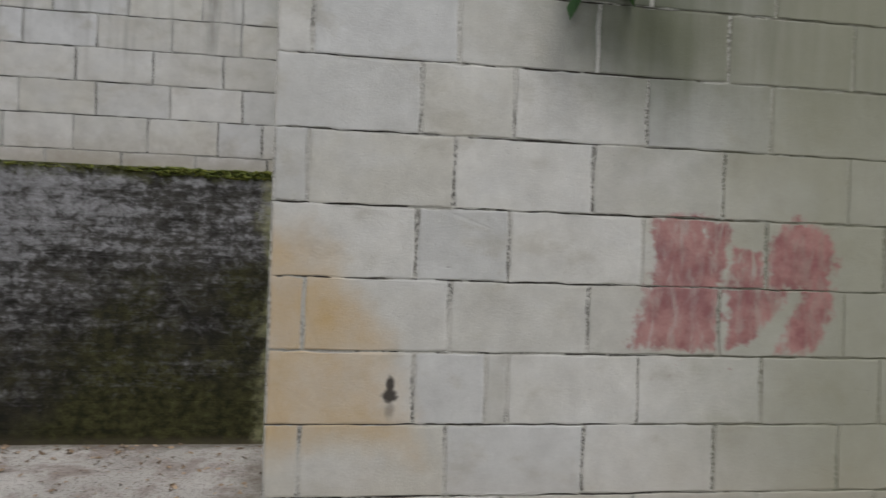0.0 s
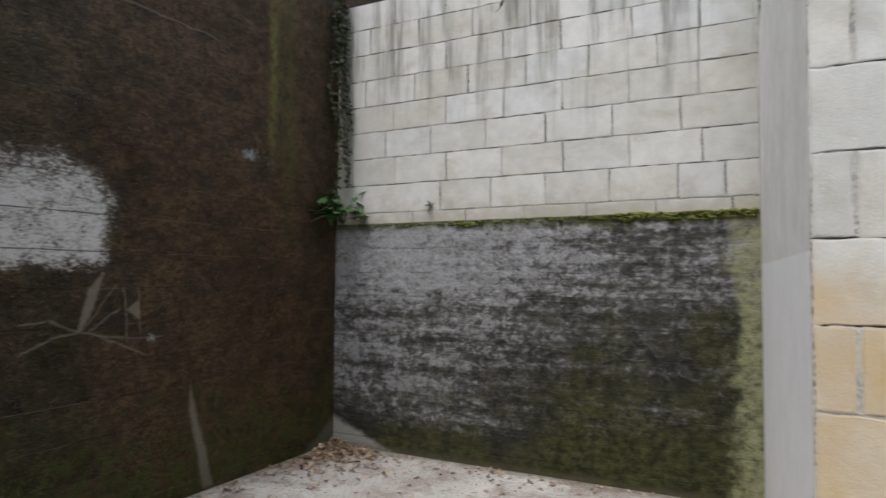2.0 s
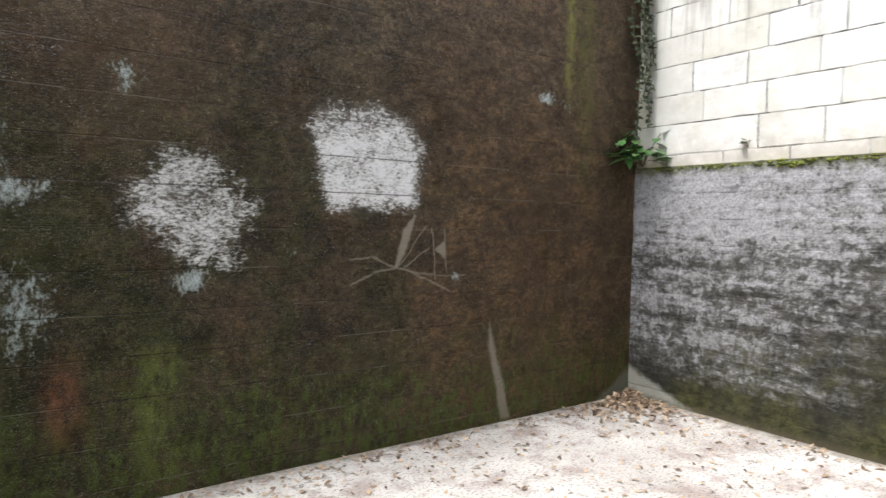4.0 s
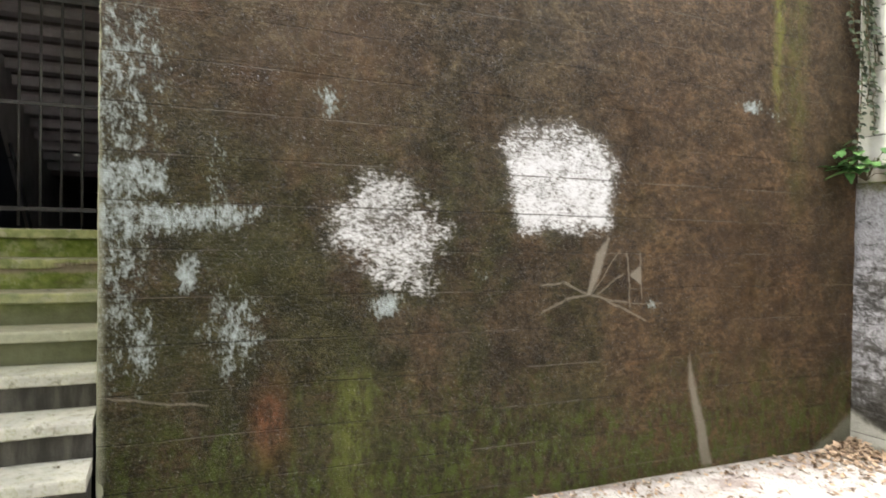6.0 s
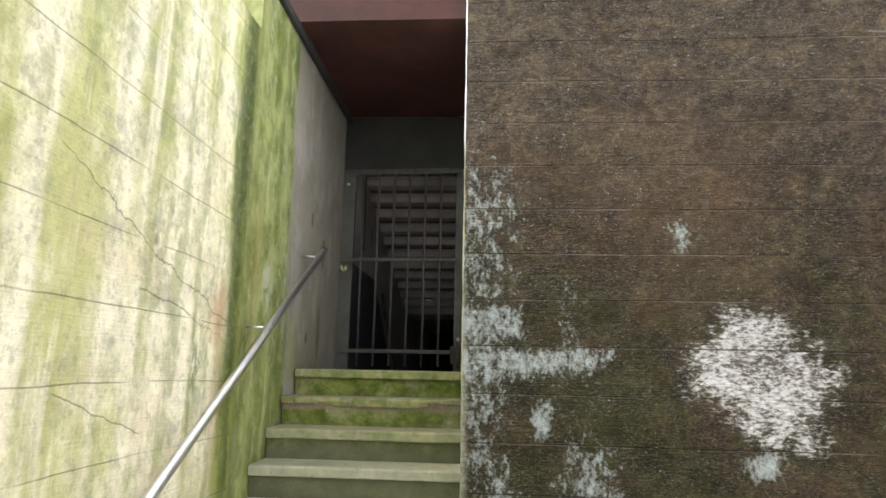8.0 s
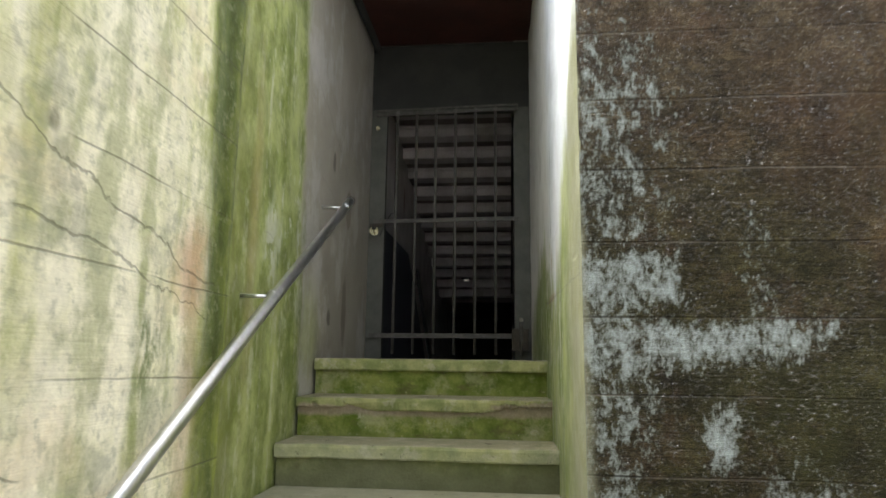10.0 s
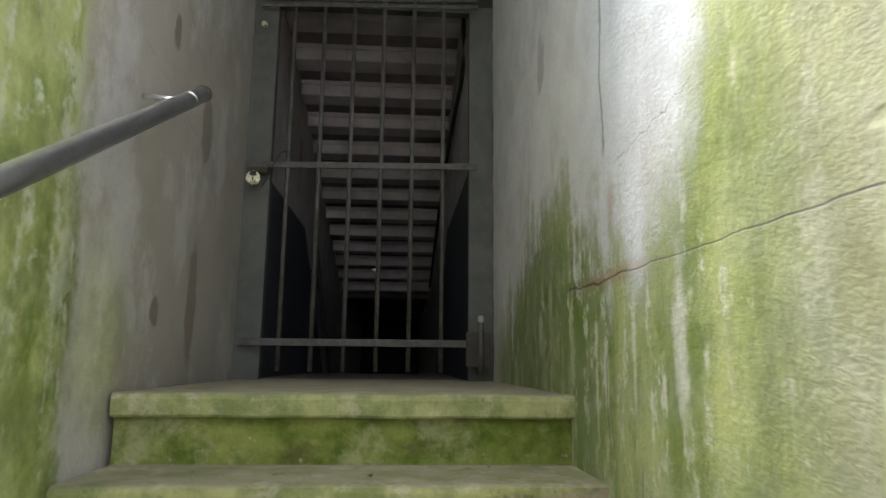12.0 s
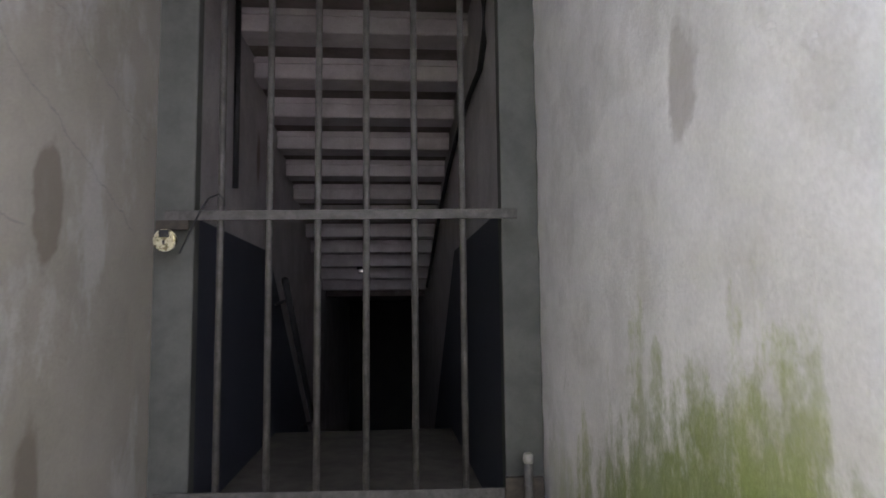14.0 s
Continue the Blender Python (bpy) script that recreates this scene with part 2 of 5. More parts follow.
def brown_material():
    """The bunker's face: wet brown and mossy board-marked concrete with pale patches."""
    n = Nodes("brown_stained_concrete")
    u, v = n.x, n.z
    big, mid, fine, grain = n.noise(1.3, 4), n.noise(7, 8, 0.74), n.noise(34, 8, 0.8, n.place(0.8, 1, 1.25)), n.noise(190, 3, 0.75)
    col = n.mix(n.step(big, 0.35, 0.65), (0.030, 0.0195, 0.0095), (0.048, 0.034, 0.018))
    col = n.mix(n.f("MULTIPLY", n.step(n.noise(2.2, 5, 0.6, n.place(1, 1, 1.3)), 0.5, 0.74), 0.5), col, (0.082, 0.043, 0.02))
    # olive staining, weighted darker to the left for the weaker light there
    col = n.mix(n.f("MULTIPLY", n.step(n.f("MULTIPLY_ADD", n.step(u, 3.0, 1.0), 0.10, n.noise(3.1, 7, 0.72)), 0.46, 0.62), n.f("MULTIPLY_ADD", n.step(v, 2.3, 1.6), 0.5, 0.25)), col, (0.026, 0.026, 0.008))
    # redder towards the recess; extra brightness there and high up is light put into the colour
    col = n.mix(n.f("MULTIPLY", n.step(n.f("MULTIPLY_ADD", mid, 0.6, u), 2.9, 3.9), 0.5), col, (0.086, 0.050, 0.025))
    col = n.mix(n.f("MULTIPLY", n.step(n.f("MULTIPLY_ADD", mid, 0.8, v), 2.35, 3.3), 0.35), col, (0.078, 0.057, 0.037))
    col = n.shade(col, n.f("MULTIPLY_ADD", n.step(mid, 0.3, 0.7), 0.75, 0.6))
    col = n.shade(col, n.f("MULTIPLY_ADD", n.step(n.noise(3.6, 7, 0.7, n.place(1, 1, 1.5)), 0.36, 0.6), 0.4, 0.78))
    col = n.shade(col, n.f("MULTIPLY_ADD", n.step(fine, 0.36, 0.66), 1.05, 0.5))
    col = n.shade(col, n.f("MULTIPLY_ADD", n.step(grain, 0.38, 0.66), 0.8, 0.62))
    # moss towards the foot, where the wall stays wet
    wet = n.step(n.f("MULTIPLY_ADD", n.noise(2.6, 5, 0.65), 1.3, v), 1.5, 0.85)
    tuft = n.noise(22, 7, 0.74, n.place(1, 1, 0.5))
    col = n.mix(n.f("MULTIPLY", wet, n.step(tuft, 0.42, 0.62)), col, n.mix(tuft, (0.016, 0.023, 0.004), (0.075, 0.095, 0.016)))
    for cu, cv, ru, rv, k, c in ((1.10, 0.55, 0.12, 0.26, 0.7, (0.145, 0.058, 0.030)), (1.52, 0.5, 0.15, 0.42, 0.65, (0.105, 0.12, 0.025)), (4.48, 3.15, 0.07, 0.9, 0.75, (0.15, 0.155, 0.035)),
                                 (4.66, 2.9, 0.14, 1.3, 0.5, (0.075, 0.08, 0.015)), (5.05, 2.0, 0.25, 2.2, 0.4, (0.016, 0.014, 0.005)), (4.2, 1.2, 0.3, 0.9, 0.3, (0.05, 0.03, 0.011)),
                                 (0.72, 2.5, 0.2, 0.09, 0.4, (0.10, 0.055, 0.03)), (1.35, 2.3, 0.55, 0.6, 0.3, (0.095, 0.055, 0.030)), (0.95, 1.36, 0.3, 0.22, 0.5, (0.030, 0.031, 0.008)), (0.7, 0.9, 0.3, 0.2, 0.5, (0.028, 0.03, 0.008))):
        col = n.mix(n.f("MULTIPLY", n.spot(u, v, cu, cv, ru, rv, 0.9, 1.3, 5), n.f("MULTIPLY_ADD", n.step(tuft, 0.38, 0.6), k, 0.12)), col, c)
    # horizontal board joints, some dark, some furred with lime
    joint = n.every(v, 0.216, 0.0042, 0.118, 0.016)
    lime = n.f("MULTIPLY", joint, n.step(n.noise(2.1, 4), 0.52, 0.62))
    col = n.mix(n.f("MULTIPLY", n.f("MULTIPLY", joint, n.step(n.noise(3.3, 4), 0.46, 0.58)), 0.7), col, (0.008, 0.006, 0.004))
    col = n.mix(n.f("MULTIPLY", lime, 0.5), col, (0.16, 0.14, 0.11))
    # flaking whitewash beside the opening, board by board
    flake = n.f("MULTIPLY_ADD", n.noise(1.0, 6, 0.72, n.place(26, 1, 15), 0.4), 0.5, n.f("MULTIPLY", n.noise(1.0, 6, 0.78, n.place(70, 1, 48)), 0.5))
    cover = n.f("MULTIPLY", n.step(n.f("MULTIPLY_ADD", n.f("SUBTRACT", n.noise(5, 4), 0.5), 0.45, u), 0.74, 0.48), n.f("MULTIPLY", n.step(v, 0.55, 1.0), n.step(v, 2.95, 2.3)))
    cover = n.f("MULTIPLY", cover, 0.15)
    dense = n.f("MULTIPLY", n.step(n.inside(u, v, [(0.3, 1.625), (0.66, 1.63), (0.65, 1.815), (0.3, 1.81)]), -0.06, 0.06), 0.21)
    dense = n.f("MAXIMUM", dense, n.f("MULTIPLY", n.step(n.inside(u, v, [(0.3, 1.42), (0.62, 1.46), (0.97, 1.49), (1.06, 1.605), (0.3, 1.605)]), -0.07, 0.06), 0.22))
    for cu, cv, ru, rv, k in ((0.93, 1.0, 0.14, 0.2, 0.6), (0.85, 1.74, 0.09, 0.2, 0.52), (0.73, 1.28, 0.06, 0.09, 0.66), (0.54, 0.95, 0.07, 0.16, 0.6), (0.47, 2.1, 0.13, 0.18, 0.55), (0.42, 2.62, 0.09, 0.13, 0.52), (1.1, 0.89, 0.08, 0.02, 0.5), (2.0, 1.28, 0.07, 0.05, 0.5),
                              (1.37, 2.13, 0.07, 0.08, 0.6), (4.25, 2.38, 0.13, 0.05, 0.62), (4.45, 2.33, 0.05, 0.05, 0.55), (1.69, 1.11, 0.08, 0.06, 0.68), (2.24, 1.265, 0.05, 0.04, 0.55), (3.42, 1.08, 0.04, 0.04, 0.6), (1.2, 1.85, 0.25, 0.12, 0.42)):
        dense = n.f("MAXIMUM", dense, n.f("MULTIPLY", n.spot(u, v, cu, cv, ru * 1.6, rv * 1.6, 0.95, 0.7, 10), k - 0.41))
    cover = n.f("ADD", n.f("MAXIMUM", cover, dense), 0.36)
    peel = n.f("ADD", flake, cover)
    pale = n.step(peel, 0.985, 1.045)
    pale = n.f("MULTIPLY", pale, n.f("SUBTRACT", 1.0, n.f("MULTIPLY", joint, 0.75)))
    col = n.mix(n.f("MULTIPLY", pale, 0.86), col, n.shade(n.mix(n.step(peel, 1.0, 1.16), (0.13, 0.14, 0.12), (0.38, 0.43, 0.43)), n.f("MULTIPLY_ADD", grain, 0.5, 0.75)))
    # pale rounded arris at the mouth of the passage
    arris = n.step(n.f("MULTIPLY_ADD", n.noise(9, 5, 0.7), 0.06, u), n.f("MULTIPLY_ADD", n.step(v, 2.2, 1.2), 0.035, 0.405), 0.385)
    col = n.mix(n.f("MULTIPLY", arris, 0.7), col, (0.34, 0.34, 0.24))
    # wet sparkle put into the colour as small pale specks
    specks = n.f("MULTIPLY", n.step(n.cells(85, n.place(0.65, 1, 1.3)), 0.17, 0.08), n.step(n.noise(15, 5, 0.75), 0.43, 0.55))
    col = n.mix(n.f("MULTIPLY", specks, 0.6), col, (0.42, 0.40, 0.36))
    hollow = n.f("MULTIPLY", n.step(n.cells(62, n.place(0.8, 1, 1.2)), 0.26, 0.14), n.step(n.noise(13, 5, 0.75), 0.48, 0.62))
    col = n.mix(n.f("MULTIPLY", hollow, 0.45), col, (0.010, 0.007, 0.005))
    # pale patches, broken up by grain and thinning out at their rims
    patch_grain = n.f("MULTIPLY_ADD", n.noise(1.0, 7, 0.75, n.place(36, 1, 72), 0.3), 0.7, n.f("MULTIPLY", n.noise(8, 5, 0.6, n.place(0.8, 1, 1.2)), 0.3))
    rag = n.f("MULTIPLY", n.f("SUBTRACT", n.noise(13, 5, 0.6), 0.5), 0.14)
    d1 = n.f("ADD", n.inside(u, v, [(2.42, 1.455), (3.13, 1.475), (3.20, 1.96), (3.04, 2.12), (2.78, 2.21), (2.38, 2.15), (2.28, 1.98)]), rag)
    c1 = n.f("MULTIPLY_ADD", n.step(d1, -0.03, 0.13), n.f("MULTIPLY_ADD", n.step(v, 2.15, 1.8), 0.07, 0.17), 0.37)
    d2 = n.f("ADD", n.inside(u, v, [(1.33, 1.44), (1.70, 1.15), (1.92, 1.15), (2.09, 1.51), (1.76, 1.84), (1.55, 1.82), (1.34, 1.62)]), n.f("MULTIPLY", rag, 1.6))
    c2 = n.f("MULTIPLY_ADD", n.step(d2, -0.05, 0.13), 0.165, 0.375)
    patch_cover = n.f("ADD", patch_grain, n.f("MAXIMUM", c1, c2))
    white = n.f("MULTIPLY", n.step(patch_cover, 0.94, 1.07), n.step(n.f("MAXIMUM", d1, d2), -0.05, 0.02))
    wash = n.f("MULTIPLY", n.f("MAXIMUM", n.step(d1, 0.0, 0.12), n.f("MULTIPLY", n.step(d2, 0.02, 0.2), 0.8)), n.f("MULTIPLY_ADD", fine, 0.5, 0.05))
    white = n.f("MAXIMUM", white, wash)
    white = n.f("MULTIPLY", white, n.f("SUBTRACT", 1.0, n.f("MULTIPLY", n.every(v, 0.216, 0.005, 0.118, 0.016), n.f("MULTIPLY", n.step(n.noise(3.3, 4), 0.36, 0.46), 0.8))))
    col = n.mix(n.f("MULTIPLY", white, 0.95), col, n.mix(n.step(patch_cover, 0.97, 1.17), (0.25, 0.24, 0.22), (0.66, 0.66, 0.66)))
    # scratched strokes under the patch, and a lime run near the corner
    marks = n.shape(u, v, [(2.925, 1.14), (2.975, 1.15), (3.02, 1.28), (3.115, 1.47), (3.075, 1.485), (2.99, 1.39)], 0.012, 0.03, 20)
    for seg in ((2.94, 1.147, 2.76, 1.22, 0.012), (2.76, 1.22, 2.61, 1.21, 0.009), (2.94, 1.147, 2.78, 1.12, 0.012), (2.78, 1.12, 2.62, 1.04, 0.010), (2.95, 1.147, 3.23, 1.09, 0.010), (3.02, 1.14, 3.37, 0.98, 0.009),
                (3.0, 1.15, 3.19, 1.27, 0.008), (2.97, 1.16, 3.17, 1.42, 0.006), (3.215, 1.40, 3.245, 1.06, 0.010), (3.31, 1.40, 3.342, 1.12, 0.010), (0.4, 0.74, 0.82, 0.67, 0.008), (2.3, 3.15, 3.9, 3.15, 0.008), (3.25, 1.09, 3.5, 1.08, 0.006)):
        marks = n.f("MAXIMUM", marks, n.f("MULTIPLY", n.line(u, v, *seg, 0.03), n.f("MULTIPLY_ADD", fine, 0.9, 0.15)))
    marks = n.f("MAXIMUM", marks, n.shape(u, v, [(3.235, 1.26), (3.33, 1.20), (3.325, 1.32), (3.29, 1.30)], 0.008, 0.02, 20))
    marks = n.f("MAXIMUM", marks, n.shape(u, v, [(3.85, 0.02), (3.95, 0.02), (3.83, 0.4), (3.735, 0.74), (3.72, 0.6)], 0.02, 0.05, 14))
    col = n.mix(n.f("MULTIPLY", marks, 0.8), col, (0.215, 0.19, 0.15))
    # pale render at the foot of the corner
    foot = n.shape(u, v, [(4.68, -0.1), (5.5, -0.1), (5.5, 0.29), (5.30, 0.23)], 0.03, 0.10, 8)
    col = n.mix(n.f("MULTIPLY", foot, 0.75), col, (0.15, 0.15, 0.115))
    board = n.noise(1.0, 6, 0.65, n.place(4, 1, 130))
    n.bump(add(n, n.f("MULTIPLY", mid, 0.5), n.f("MULTIPLY", fine, 0.9), n.f("MULTIPLY", grain, 0.6), n.f("MULTIPLY", board, 0.6), n.f("MULTIPLY", joint, -0.5)), 0.9, 0.012)
    glint = n.f("MULTIPLY", n.step(n.noise(95, 4, 0.75, n.place(0.7, 1, 1.3)), 0.54, 0.62), n.step(n.noise(6, 4), 0.32, 0.5))
    m = n.done(col, n.f("MULTIPLY_ADD", glint, -0.42, 0.64), 0, 0.16)
    n.put(n.b.inputs["Specular IOR Level"], n.f("MULTIPLY_ADD", glint, 0.85, 0.14))
    return m


def black_white_material():
    """The lower wall of the recess: board-marked, black-stained, with whitish bloom and moss."""
    n = Nodes("black_stained_concrete")
    y, z = n.y, n.z
    big, mid, fine = n.noise(1.6, 4), n.noise(13, 8, 0.76, n.place(1, 1, 1.3)), n.noise(70, 4, 0.7)
    boards = n.noise(1.0, 4, 0.65, n.place(1, 0.8, 13))
    chunk = n.noise(1.0, 8, 0.74, n.place(1, 12, 19), 0.5)
    fringe = n.noise(1.0, 5, 0.7, n.place(1, 34, 12))
    v = add(n, n.f("MULTIPLY", chunk, 0.55), n.f("MULTIPLY", boards, 0.30), n.f("MULTIPLY", fringe, 0.15))
    # bloom is thickest along the top boards and towards the inner corner
    cover = add(n, n.f("MULTIPLY", n.step(z, 1.15, 1.5), 0.09), n.f("MULTIPLY", n.step(y, 1.2, 2.9), 0.10), n.f("MULTIPLY", n.step(z, 0.15, 0.8), 0.06), n.f("MULTIPLY", n.f("SUBTRACT", big, 0.5), 0.22))
    cover = n.f("MULTIPLY_ADD", n.step(z, 0.38, 0.12), -0.16, cover)
    w = n.f("ADD", v, cover)
    col = n.mix(n.step(n.noise(4, 6, 0.7), 0.35, 0.65), (0.014, 0.013, 0.011), (0.040, 0.037, 0.030))
    green = n.step(n.f("ADD", n.noise(2.0, 6, 0.65), n.f("MULTIPLY_ADD", z, -0.34, n.f("MULTIPLY", y, -0.10))), -0.02, 0.3)
    moss = n.mix(n.step(mid, 0.35, 0.7), (0.013, 0.014, 0.004), (0.075, 0.074, 0.026))
    col = n.mix(n.f("MULTIPLY", green, 0.9), col, moss)
    bloom = n.f("MULTIPLY", n.step(w, 0.60, 0.68), n.f("MULTIPLY_ADD", green, -0.45, 1.0))
    tone = n.mix(n.step(n.f("MULTIPLY_ADD", n.noise(26, 6, 0.75), 0.4, w), 0.74, 1.0), (0.10, 0.098, 0.097), (0.35, 0.35, 0.365))
    col = n.mix(n.f("MULTIPLY", n.step(w, 0.53, 0.62), 0.3), col, (0.15, 0.147, 0.145))
    col = n.mix(n.f("MULTIPLY", bloom, n.f("MULTIPLY_ADD", n.step(n.noise(60, 5, 0.75), 0.36, 0.6), 0.45, 0.52)), col, tone)
    top = n.f("MULTIPLY", n.step(n.f("MULTIPLY_ADD", mid, 0.3, n.f("MULTIPLY_ADD", n.noise(2.5, 3), 0.12, z)), 2.03, 2.13), 0.8)
    col = n.mix(top, col, n.mix(mid, (0.035, 0.035, 0.010), (0.10, 0.105, 0.022)))
    edge = n.step(n.f("MULTIPLY_ADD", n.f("SUBTRACT", n.noise(5, 6, 0.7), 0.5), 0.5, y), 0.52, 0.38)
    col = n.mix(n.f("MULTIPLY", edge, n.f("MULTIPLY_ADD", n.step(mid, 0.34, 0.6), 0.6, 0.2)), col, (0.29, 0.29, 0.165))
    foot = n.shape(y, z, [(2.85, -0.1), (3.9, -0.1), (3.9, 0.29), (3.66, 0.24)], 0.03, 0.10, 8)
    col = n.mix(n.f("MULTIPLY", foot, 0.8), col, (0.36, 0.36, 0.32))
    base = n.step(n.f("MULTIPLY_ADD", mid, 0.1, z), 0.12, 0.05)
    col = n.mix(n.f("MULTIPLY", base, 0.6), col, (0.09, 0.075, 0.05))
    joint = n.every(z, 0.2, 0.006, 0.1, 0.03)
    col = n.mix(n.f("MULTIPLY", n.f("MULTIPLY", joint, n.step(n.noise(3, 5), 0.5, 0.62)), 0.5), col, (0.012, 0.011, 0.009))
    col = n.shade(col, n.f("MULTIPLY_ADD", fine, 0.6, 0.7))
    n.bump(add(n, n.f("MULTIPLY", chunk, 0.9), n.f("MULTIPLY", mid, 0.6), n.f("MULTIPLY", fine, 0.5), n.f("MULTIPLY", boards, 0.5), n.f("MULTIPLY", joint, -0.15)), 0.8, 0.01)
    return n.done(col, 0.85, 0, 0.2)


def wing_material():
    """The side wall in the open: cream concrete with green and ochre rain runs, board joints and cracks."""
    n = Nodes("green_streaked_concrete")
    u, v = n.y, n.z
    run = n.runs(5.0, 0.45, 4.0, 0.42)
    run2 = n.runs(9, 0.7, 9.0, 0.55)
    mid, fine, blot = n.noise(8, 6, 0.65), n.noise(90, 4, 0.7), n.noise(2.4, 5, 0.6)
    col = n.mix(n.step(run, 0.40, 0.58), (0.87, 0.83, 0.65), (0.50, 0.51, 0.23))
    col = n.mix(n.f("MULTIPLY", n.step(run2, 0.48, 0.6), 0.55), col, (0.24, 0.28, 0.07))
    col = n.mix(n.f("MULTIPLY", n.step(blot, 0.54, 0.68), 0.4), col, (0.70, 0.57, 0.39))
    col = n.mix(n.f("MULTIPLY", n.step(n.noise(3.3, 6, 0.68, n.place(1, 1, 1.2)), 0.54, 0.64), 0.5), col, (0.30, 0.31, 0.22))
    col = n.mix(n.f("MULTIPLY", n.step(n.noise(1.0, 5, 0.6, n.place(5, 5, 0.5)), 0.56, 0.66), 0.75), col, (0.85, 0.81, 0.67))
    col = n.mix(n.f("MULTIPLY", n.f("MULTIPLY", n.spot(u, v, 3.12, 2.9, 0.1, 0.9, 0.9, 0.7, 4), n.step(run2, 0.62, 0.46)), 0.8), col, (0.90, 0.87, 0.68))
    # solid green run where the wing meets the bunker
    green = n.step(n.f("MULTIPLY_ADD", n.f("SUBTRACT", run, 0.5), 0.5, u), 3.58, 3.74)
    col = n.mix(n.f("MULTIPLY", green, 0.9), col, n.mix(n.step(run2, 0.4, 0.62), (0.055, 0.085, 0.010), (0.25, 0.29, 0.055)))
    gutter = n.f("MULTIPLY", n.spot(u, v, 3.77, 2.4, 0.075, 1.9, 0.8, 0.6, 6), n.f("MULTIPLY_ADD", n.step(mid, 0.36, 0.6), 0.45, 0.5))
    col = n.mix(gutter, col, (0.045, 0.065, 0.012))
    low = n.step(n.f("MULTIPLY_ADD", blot, 0.8, v), 1.5, 0.9)
    col = n.mix(n.f("MULTIPLY", low, 0.5), col, (0.20, 0.22, 0.08))
    warm = n.spot(u, v, 3.59, 1.75, 0.1, 0.17, 0.9, 1.2, 7)
    col = n.mix(n.f("MULTIPLY", warm, 0.55), col, (0.50, 0.26, 0.14))
    below = n.spot(u, v, 3.62, 1.4, 0.07, 0.6, 0.9, 1.0, 6)
    col = n.mix(n.f("MULTIPLY", below, 0.4), col, (0.42, 0.26, 0.13))
    tuft = n.f("MULTIPLY", n.spot(u, v, 3.40, 1.5, 0.08, 0.3, 0.9, 1.1, 7), n.step(n.noise(18, 6, 0.7, n.place(1, 1, 0.5)), 0.4, 0.58))
    col = n.mix(n.f("MULTIPLY", tuft, 0.8), col, (0.09, 0.14, 0.02))
    grit = n.noise(26, 6, 0.72)
    col = n.mix(n.f("MULTIPLY", n.step(grit, 0.52, 0.64), 0.45), col, (0.30, 0.31, 0.19))
    col = n.shade(col, n.f("MULTIPLY_ADD", mid, 0.8, 0.62))
    col = n.shade(col, n.f("MULTIPLY_ADD", fine, 0.4, 0.8))
    joint = n.every(v, 0.255, 0.0038, 0.1, 0.035)
    cracks = n.line(u, v, 2.4, 2.12, 3.19, 1.84, 0.005, 0.06)
    for seg in ((3.19, 1.836, 3.38, 1.795, 0.005, 0.05), (3.38, 1.795, 3.56, 1.728, 0.005, 0.05), (3.56, 1.728, 3.74, 1.703, 0.006, 0.03), (3.2, 1.724, 3.38, 1.683, 0.005, 0.04), (3.38, 1.683, 3.70, 1.60, 0.003, 0.06), (2.9, 1.76, 3.2, 1.724, 0.005, 0.04), (2.5, 1.4, 3.0, 1.25, 0.004, 0.03)):
        cracks = n.f("MAXIMUM", cracks, n.line(u, v, *seg))
    hole = n.spot(u, v, 2.98, 1.955, 0.022, 0.03, 0.6)
    dark = n.f("MAXIMUM", n.f("MAXIMUM", cracks, hole), n.f("MULTIPLY", joint, n.step(n.noise(2.0, 4), 0.34, 0.52)))
    col = n.mix(n.f("MULTIPLY", dark, 0.5), col, (0.09, 0.085, 0.05))
    board = n.noise(1.0, 5, 0.6, n.place(1, 5, 110))
    n.bump(add(n, n.f("MULTIPLY", mid, 0.6), n.f("MULTIPLY", fine, 0.4), n.f("MULTIPLY", board, 0.5), n.f("MULTIPLY", dark, -0.5)), 0.6, 0.01)
    return n.done(col, 0.72, 0, 0.35)


